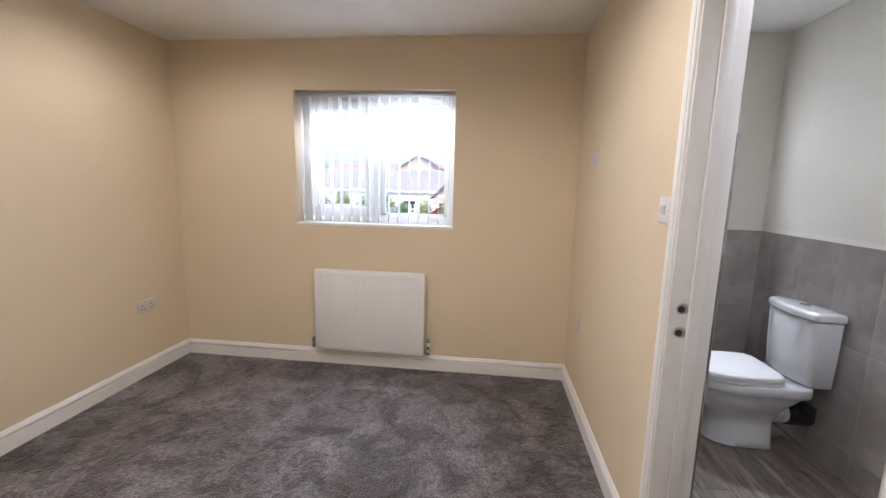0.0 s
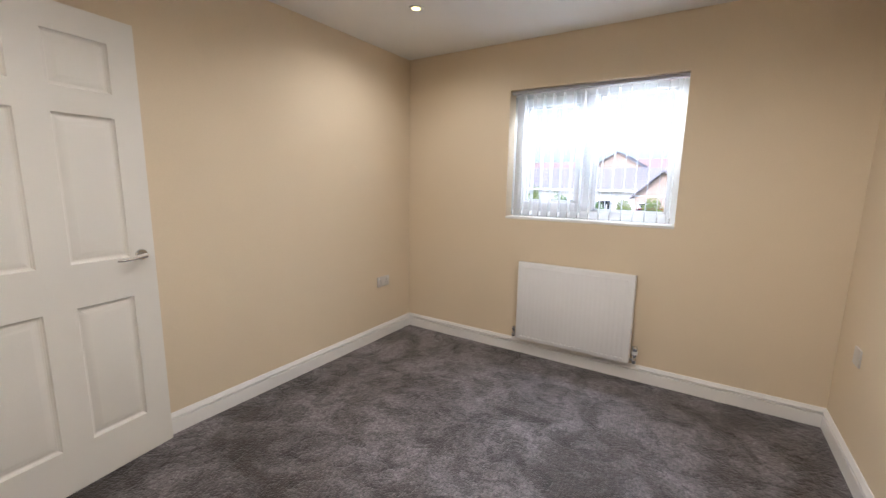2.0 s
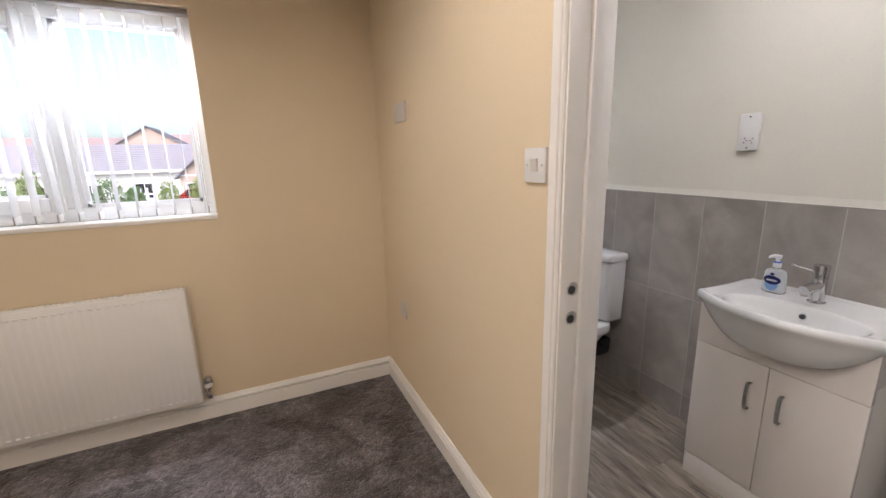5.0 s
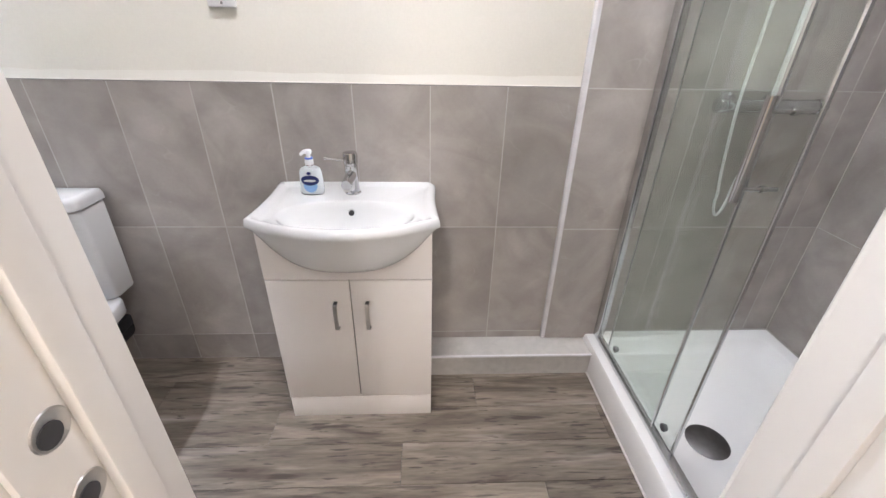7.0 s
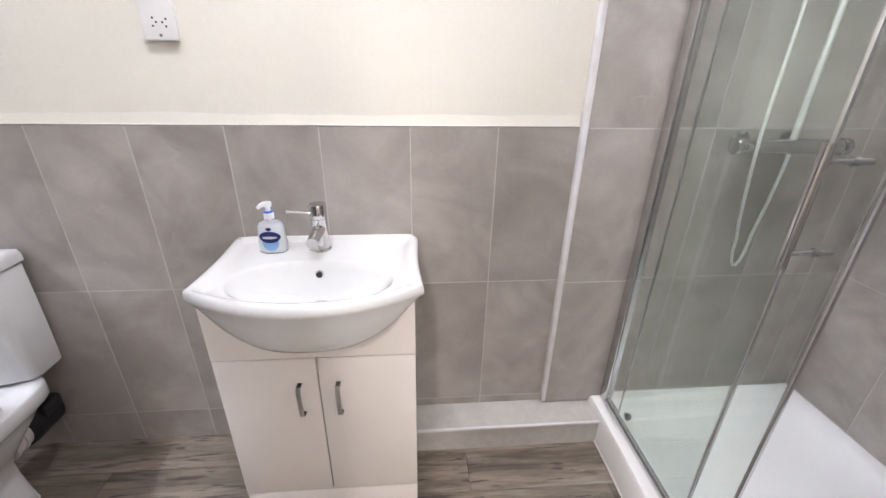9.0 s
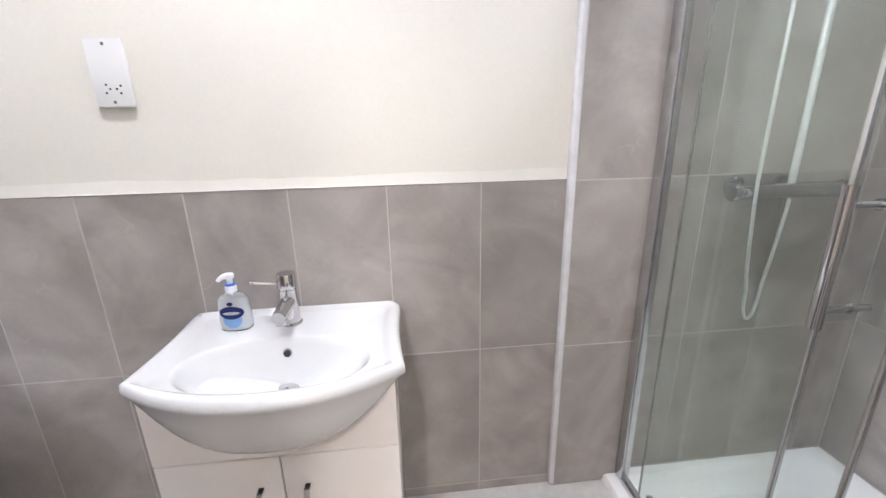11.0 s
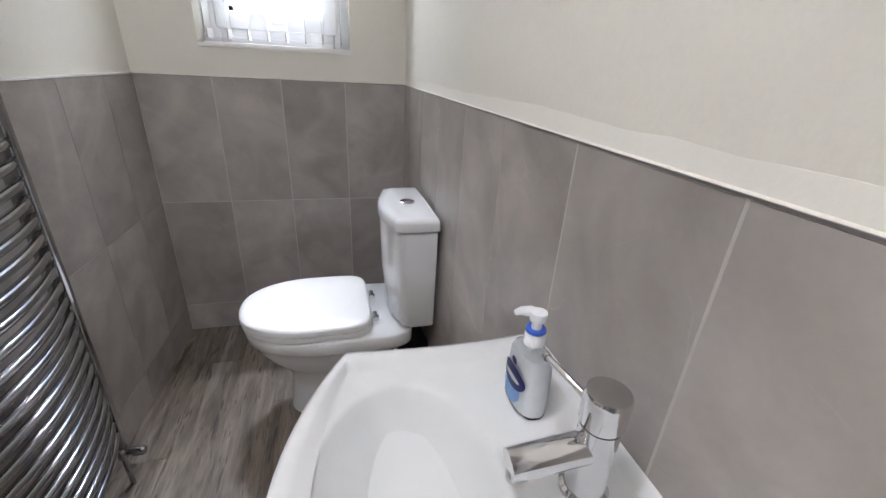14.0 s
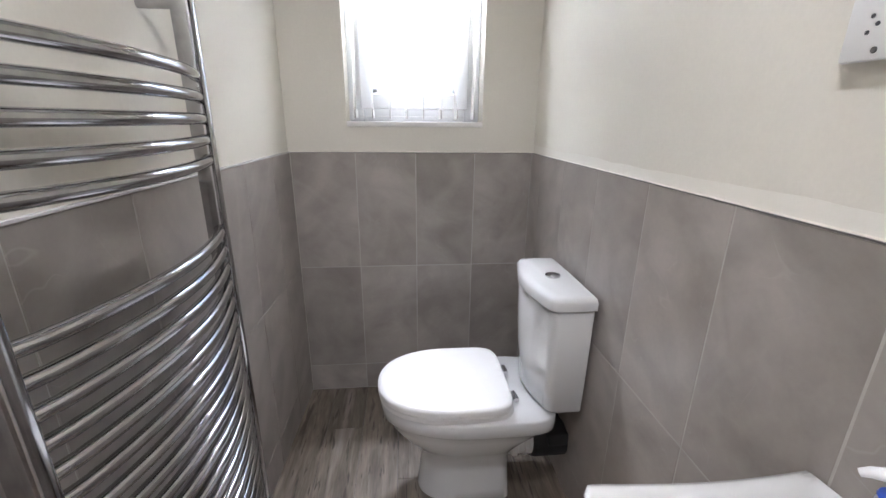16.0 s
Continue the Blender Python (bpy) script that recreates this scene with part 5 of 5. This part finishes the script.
# ---- boxed-in pipe ledge and trims ----
ledge_x, ledge_z = 1.072, 0.108
pipe_box = thing("pipe_boxing", (1.13, -2.19, 0), "low grey tiled pipe boxing with white trim", "pipe boxing", kind="structure")
part("core", boxes((ledge_x + 0.008, FY + 0.001, -0.003, BE, VS - 0.002, ledge_z - 0.008)), GROUT, pipe_box, smooth=0)
part("edge_trim", boxes((ledge_x - 0.001, FY + 0.002, ledge_z - 0.008, ledge_x + 0.008, VS - 0.002, ledge_z + 0.001), bevel=0.001), TRIM, pipe_box)
PIL0, PIL1, PILX = -2.352, FY - 0.05, BE - 0.02     # tiled pier beside the shower screen
part("corner_trim", boxes((PILX - 0.0015, PIL0, ledge_z + 0.001, BE + 0.008, PIL0 + 0.016, CZ), bevel=0.003), TRIM, wall_bath_east, "white edge trim up the tile corner")
CAULK = [(0.002, 0.0015), (0.003, 0.003), (0.006, 0.0045), (0.0078, 0.007), (0.0085, 0.007), (0.0085, 0.0015)]
for wall_, run in ((wall_bath_east, 0), (wall_north_bath, 1)):
    ends = (BW, BE) if run else (PIL0 + 0.016, BN)
    part("edge_trim", boxes((BW, BN - 0.0008, TZ[3] - 0.001, BE, BN + 0.008, TZ[3] + 0.0015)) if run else boxes((BE - 0.0008, ends[0], TZ[3] - 0.001, BE + 0.008, ends[1], TZ[3] + 0.0015)), EDGE, wall_, "thin grey metal edge on the tile top", smooth=0)
    part("caulk_fillet", rings(bmesh.new(), [[(e, BN + u, TZ[3] + v) if run else (BE + u, e, TZ[3] + v) for u, v in CAULK] for e in ends]), OFFWHITE, wall_, "painted caulk above the tiles")
# uneven feathered band along the tile top, slightly paler than the wall
loops = []
for k in range(60):
    y = PIL0 + 0.016 + (BN - 0.01 - PIL0 - 0.016) * k / 59
    top = TZ[3] + 0.030 + 0.007 * noise.noise(Vector((y * 4.0, 1.7, 0))) + 0.004 * noise.noise(Vector((y * 13.0, 5.1, 0)))
    loops.append([(BE + 0.0045, y, TZ[3] + 0.0035), (BE + 0.00785, y, top), (BE + 0.0095, y, top + 0.001), (BE + 0.0095, y, TZ[3] + 0.0035)])
band = rings(bmesh.new(), loops)
part("paint_band", band, PALE, wall_bath_east, "uneven feathered paler band above the tiles", smooth=20)
part("top_trim", rings(bmesh.new(), [[(BD - 0.008, DN, z), (BD + 0.0015, DN, z), (BW + 0.0015, BN, z), (BW - 0.008, BN, z)] for z in (TZ[3], TZ[3] + 0.004)]), TRIM, wall_bath_west, smooth=0)

# ---- outside: garden ground, bungalows, hedge, shrubs and a car ----
GZ = -2.3
ground = whole("ground", boxes((-400, 0.6, GZ - 0.2, 400, 900, GZ)), GRASS, "green and grey ground of gardens and drives", "ground", "structure", smooth=0)


def bungalow(x0, x1, y0, y1, eave, ridge, roof_mat, wall_mat, label, gable_front=False):
    h = thing("bungalow", ((x0 + x1) / 2, (y0 + y1) / 2, GZ), label, "house")
    b1 = boxes((x0, y0, GZ, x1, y1, eave))
    if gable_front:
        xm = (x0 + x1) / 2
        rings(b1, [[(x0, y, eave), (x1, y, eave), (xm, y, ridge - 0.15)] for y in (y0, y1)])
    wl = part("wall", b1, wall_mat, h, smooth=0)
    b2 = bmesh.new()
    o, t = 0.35, 0.12
    if gable_front:
        for s, xe in ((-1, x0 - o), (1, x1 + o)):
            ze = eave - o * (ridge - eave) / ((x1 - x0) / 2)
            rings(b2, [[(xe, y, ze), (xm, y, ridge), (xm, y, ridge + t), (xe, y, ze + t)] for y in (y0 - o, y1 + o)])
    else:
        ym = (y0 + y1) / 2
        for ye in (y0 - o, y1 + o):
            ze = eave - o * (ridge - eave) / ((y1 - y0) / 2)
            rings(b2, [[(x, ye, ze), (x, ym, ridge), (x, ym, ridge + t), (x, ye, ze + t)] for x in (x0 - o, x1 + o)])
    rf = part("roof", b2, roof_mat, h, smooth=0)
    n = 14
    for k in range(n):          # courses of roof tiles
        f0 = k / n
        b3 = bmesh.new()
        if gable_front:
            for s in (-1, 1):
                xe = xm + s * ((x1 - x0) / 2 + o) * (1 - f0)
                zz = ridge - (ridge - eave) * (1 - f0) * (1 + o / ((x1 - x0) / 2)) + t
                box(b3, xe - 0.05, y0 - o, zz, xe + 0.05, y1 + o, zz + 0.04)
        else:
            yy = ym - ((y1 - y0) / 2 + o) * (1 - f0)
            zz = ridge - (ridge - eave) * (1 - f0) * (1 + o / ((y1 - y0) / 2)) + t
            box(b3, x0 - o, yy - 0.05, zz, x1 + o, yy + 0.05, zz + 0.04)
        part("tile_course", b3, roof_mat, rf, smooth=0)
    w = x1 - x0
    for k in range(max(2, int(w // 3))):
        cx = x0 + w * (k + 0.5) / max(2, int(w // 3))
        wf = part("window", boxes((cx - 0.7, y0 - 0.05, GZ + 0.9, cx + 0.7, y0 + 0.02, GZ + 2.2)), UPVC, h, smooth=0)
        part("pane", boxes((cx - 0.63, y0 - 0.06, GZ + 0.97, cx - 0.03, y0 - 0.045, GZ + 2.13)), CARGLASS, wf, smooth=0)
        part("pane", boxes((cx + 0.03, y0 - 0.06, GZ + 0.97, cx + 0.63, y0 - 0.045, GZ + 2.13)), CARGLASS, wf, smooth=0)
    part("fascia", boxes((x0 - 0.36, y0 - 0.38, eave - 0.25, x1 + 0.36, y0 - 0.34, eave - 0.05)) if not gable_front else boxes((x0, y0 - 0.02, eave - 0.1, x1, y0 - 0.005, eave)), UPVC, h, smooth=0)
    return h


bungalow(-24, -3.6, 38, 47, 0.95, 2.95, ROOF, RENDERW, "white rendered bungalow with grey-brown tiled roof")
bungalow(-5.7, -1.7, 34.5, 41, 0.5, 2.45, ROOF, BRICKW, "pink brick bungalow gable facing the garden", gable_front=True)
bungalow(-31, -18, 70, 80, 3.0, 5.2, REDROOF, BRICKW, "brick house with red clay tiled roof")
bungalow(-17.4, -7.6, 64, 74, 3.1, 6.2, ROOF, BRICKW, "buff brick house with gable above the bungalow roof", gable_front=True)
bungalow(-12, -3.5, 76, 86, 3.2, 6.0, REDROOF, BRICKW, "brick house with red roof beyond the buff gable")


def shrub(x, y, top, r, leaf_mat, label, name="shrub"):
    root = thing(name, (x, y, GZ), label, "shrub", "garden shrubs")
    b = bmesh.new()
    for k in range(5):
        a = math.tau * k / 5
        tube(b, [(x, y, GZ), (x + 0.3 * r * math.cos(a), y + 0.3 * r * math.sin(a), (GZ + top) / 2), (x + 0.7 * r * math.cos(a), y + 0.7 * r * math.sin(a), top - 0.3 * r)], [0.05, 0.03, 0.01], 6)
    part("stem", b, BARK, root)
    verts, faces = [], []
    hh = top - GZ
    for k in range(1400):
        d = Vector((random.gauss(0, 1), random.gauss(0, 1), random.gauss(0, 1))).normalized() * random.uniform(0.35, 1.0) ** 0.5
        wob = 1 + 0.25 * noise.noise(d * 2.5 + Vector((x, y, 0)))
        p = Vector((x + d.x * r * wob, y + d.y * r * wob, GZ + hh * 0.55 + d.z * hh * 0.45 * wob))
        u = Vector((random.gauss(0, 1), random.gauss(0, 1), random.gauss(0, 1))).normalized() * 0.07
        v = u.orthogonal().normalized() * 0.035
        i = len(verts)
        verts += [p - u, p + v, p + u, p - v]
        faces.append((i, i + 1, i + 2, i + 3))
    me = bpy.data.meshes.new("crown")
    me.from_pydata([tuple(v) for v in verts], [], faces)
    me.materials.append(leaf_mat)
    cr = new("crown", me)
    cr.parent = root
    cr.matrix_parent_inverse = root.matrix_basis.inverted()
    return root


for x, y, top, r, m_, lab in ((-3.4, 25, 0.62, 0.7, LEAF, "yellow-green rounded garden shrub"), (-1.9, 25.5, 0.5, 0.6, LEAF, "yellow-green rounded garden shrub"), (-5.2, 26, 0.35, 0.6, LEAF, "yellow-green rounded garden shrub"),
                           (-7.7, 25, 0.78, 0.8, LEAFDARK, "dense green garden shrub"), (-9.2, 25, 0.78, 0.8, LEAFDARK, "dense green garden shrub"), (-12.0, 25, 0.5, 0.9, LEAFDARK, "dense green garden shrub"),
                           (-10.5, 24, 1.2, 0.55, LEAF, "tall yellow-green conifer shrub"), (-13.5, 26, 0.5, 0.9, LEAFDARK, "dense green garden shrub"), (-3.4, 50, 3.3, 1.5, LEAFDARK, "tall green garden tree behind the gable"),
                           (-6.6, 25, 0.3, 0.5, LEAFDARK, "dense green garden shrub")):
    shrub(x, y, top, r, m_, lab)
# low white fence of posts and rails in front of the bungalow
fence = thing("garden_fence", (-6.5, 30, GZ), "low white picket fence in front of the bungalow", "fence")
for k in range(40):
    x = -13 + k * 0.33
    part("picket", boxes((x, 30, GZ, x + 0.09, 30.03, GZ + 2.15)), UPVC, fence, smooth=0)
for z in (GZ + 0.4, GZ + 1.7):
    part("rail", boxes((-13, 30.03, z, 0.2, 30.07, z + 0.1)), UPVC, fence, smooth=0)

car = thing("car", (-4.1, 28, GZ), "red hatchback parked on the drive", "car")
bm = bmesh.new()
prof = [(-1.9, 0.3), (-1.95, 0.7), (-1.75, 0.95), (-0.9, 1.05), (-0.3, 1.5), (1.1, 1.55), (1.75, 1.1), (1.9, 0.95), (1.95, 0.4), (1.85, 0.3)]
rings(bm, [[(-4.1 + u, 28 + s * w, GZ + 0.6 + v) for u, v in prof] for s, w in ((-1, 0.8), (-1, 0.84), (1, 0.84), (1, 0.8))])
part("body", bm, REDPAINT, car)
for s in (-1, 1):
    part("side_window", boxes((-4.5, 28 + s * 0.85 - 0.01, GZ + 1.7, -3.0, 28 + s * 0.85 + 0.01, GZ + 2.05)), CARGLASS, car, smooth=0)
    for u in (-1.2, 1.2):
        bm = bmesh.new()
        lathe(bm, [(0.0, -0.1), (0.28, -0.1), (0.32, -0.06), (0.32, 0.06), (0.28, 0.1), (0.0, 0.1)], (-4.1 + u, 28 + s * 0.78, GZ + 0.32), "y", 20)
        part("wheel", bm, TYRE, car)

# ---- pieces: floor planks and wall tiles ----
piece_meshes = {}


def piece(name, key, size, mat_, parent, m):
    """One thin slab with chamfered edges, centred, in a mesh shared by all of its size."""
    k = (key, *[round(s, 4) for s in size])
    if k not in piece_meshes:
        sx, sy, sz = (s / 2 for s in size)
        c = 0.0012
        bm = bmesh.new()
        rings(bm, [[(-sx, -sy, -sz), (sx, -sy, -sz), (sx, sy, -sz), (-sx, sy, -sz)], [(-sx, -sy, sz - c), (sx, -sy, sz - c), (sx, sy, sz - c), (-sx, sy, sz - c)],
                   [(-sx + c, -sy + c, sz), (sx - c, -sy + c, sz), (sx - c, sy - c, sz), (-sx + c, sy - c, sz)]])
        piece_meshes[k] = mesh_of(name, bm, mat_, 0)
    ob = new(name, piece_meshes[k])
    ob.parent = parent
    ob.matrix_basis = m
    return ob


# planks run north to south, ends staggered
PW, PLEN = 0.152, 1.22
x = 0.0
col = 0
while x < BE:
    w = min(PW, BE + 0.008 - x)
    y = BN - (col * 0.47 % PLEN)
    top = BN
    south = FY if x + w > BW + 0.02 else DS
    north = BN if x >= BW - 0.16 + 0.12 else DN
    if x < BW - 0.05:
        north, south = DN, DS
    edge = north
    first = PLEN - (col * 0.47 % PLEN)
    while edge > south + 0.01:
        ln = min(first, edge - south)
        first = PLEN
        piece("plank", "plank", (w - 0.0012, ln - 0.0012, 0.004), PLANK, sub, Matrix.Translation((x + w / 2, edge - ln / 2, -0.002)))
        edge -= ln
    x += w
    col += 1


def tile_field(parent, origin, u, v, n, us, vs, gap=0.0024):
    """Tiles of 8 mm over a patch: u and v are the ways along it, n the way off the wall, us and vs the joints."""
    u, v, n = Vector(u), Vector(v), Vector(n)
    o = Vector(origin)
    for a, b in zip(us, us[1:]):
        for c, d in zip(vs, vs[1:]):
            if b - a < 0.012 or d - c < 0.012:
                continue
            ctr = o + u * ((a + b) / 2) + v * ((c + d) / 2) - n * 0.004
            tilt = Matrix.Rotation(random.uniform(-0.0012, 0.0012), 4, 'X') @ Matrix.Rotation(random.uniform(-0.0012, 0.0012), 4, 'Y')
            m = Matrix.Translation(ctr) @ Matrix((u, v, n)).transposed().to_4x4() @ tilt
            piece("tile", "tile", (b - a - gap, d - c - gap, 0.008), TILE, parent, m)


def joints(start, stop, first, pitch=0.2505):
    """Joint places between start and stop, one of them at first."""
    k = math.ceil((start - first) / pitch + 0.05)
    out = [start]
    while first + k * pitch < stop - 0.012:
        if first + k * pitch > start + 0.012:
            out.append(first + k * pitch)
        k += 1
    return out + [stop]


rows = list(TZ[:4])
full = list(TZ)
# beds of grout behind the tiles
part("grout_bed", boxes((BE + 0.0006, PIL0, -0.003, BE + 0.009, BN + 0.008, TZ[3])), GROUT, wall_bath_east, smooth=0)
part("grout_bed", boxes((BE + 0.0006, BS, 0.1, BE + 0.009, PIL1, CZ), (PILX + 0.0006, PIL1, ledge_z, BE + 0.009, PIL0, CZ)), GROUT, wall_bath_east, smooth=0)
part("grout_bed", boxes((BW, BN + 0.0006, -0.003, BE, BN + 0.009, TZ[3])), GROUT, wall_north_bath, smooth=0)
gb = boxes((BD - 0.009, BS, -0.003, BD - 0.0015, DS - 0.001, CZ))
rings(gb, [[(BD - 0.009, DN + 0.001, z), (BD - 0.0015, DN + 0.001, z), (BW - 0.0015, BN, z), (BW - 0.009, BN, z)] for z in (-0.003, TZ[3])])
part("grout_bed", gb, GROUT, wall_bath_west, smooth=0)
part("grout_bed", boxes((BD, BS - 0.009, 0.1, BE, BS - 0.0015, CZ)), GROUT, wall_bath_south, smooth=0)
# along the east wall (u runs south), measured from the north corner
tile_field(wall_bath_east, (BE, BN, 0), (0, -1, 0), (0, 0, 1), (-1, 0, 0), joints(0, BN - PIL0, BN + 1.348), rows)
tile_field(wall_bath_east, (PILX, PIL0, 0), (0, -1, 0), (0, 0, 1), (-1, 0, 0), [0, PIL0 - PIL1], [ledge_z] + full[2:])
tile_field(wall_bath_east, (BE, PIL1, 0), (0, -1, 0), (0, 0, 1), (-1, 0, 0), joints(0, PIL1 - BS, 0.18), [0.129] + full[2:])
tile_field(wall_north_bath, (BW, BN, 0), (1, 0, 0), (0, 0, 1), (0, -1, 0), joints(0, BE - BW, 0.262), rows)
skew = Vector((BW - BD, BN - DN, 0)).normalized()
tile_field(wall_bath_west, (BD, DN, 0), skew, (0, 0, 1), (skew.y, -skew.x, 0), joints(0, BN - DN, 0.08), rows)
tile_field(wall_bath_west, (BD, BS, 0), (0, 1, 0), (0, 0, 1), (1, 0, 0), joints(0, DS - 0.09 - BS, 0.1), [0.0] + full[2:])
tile_field(wall_bath_south, (BE, BS, 0), (-1, 0, 0), (0, 0, 1), (0, 1, 0), joints(0, BE - BD, 0.25), [0.129] + full[2:])
tile_field(pipe_box, (ledge_x, VS - 0.002, 0), (0, -1, 0), (0, 0, 1), (-1, 0, 0), joints(0, VS - FY - 0.004, 0.3), [0, ledge_z - 0.008])
tile_field(pipe_box, (ledge_x + 0.008, VS - 0.002, ledge_z), (0, -1, 0), (1, 0, 0), (0, 0, 1), joints(0, VS - FY - 0.004, 0.24), [0, BE - ledge_x - 0.008])
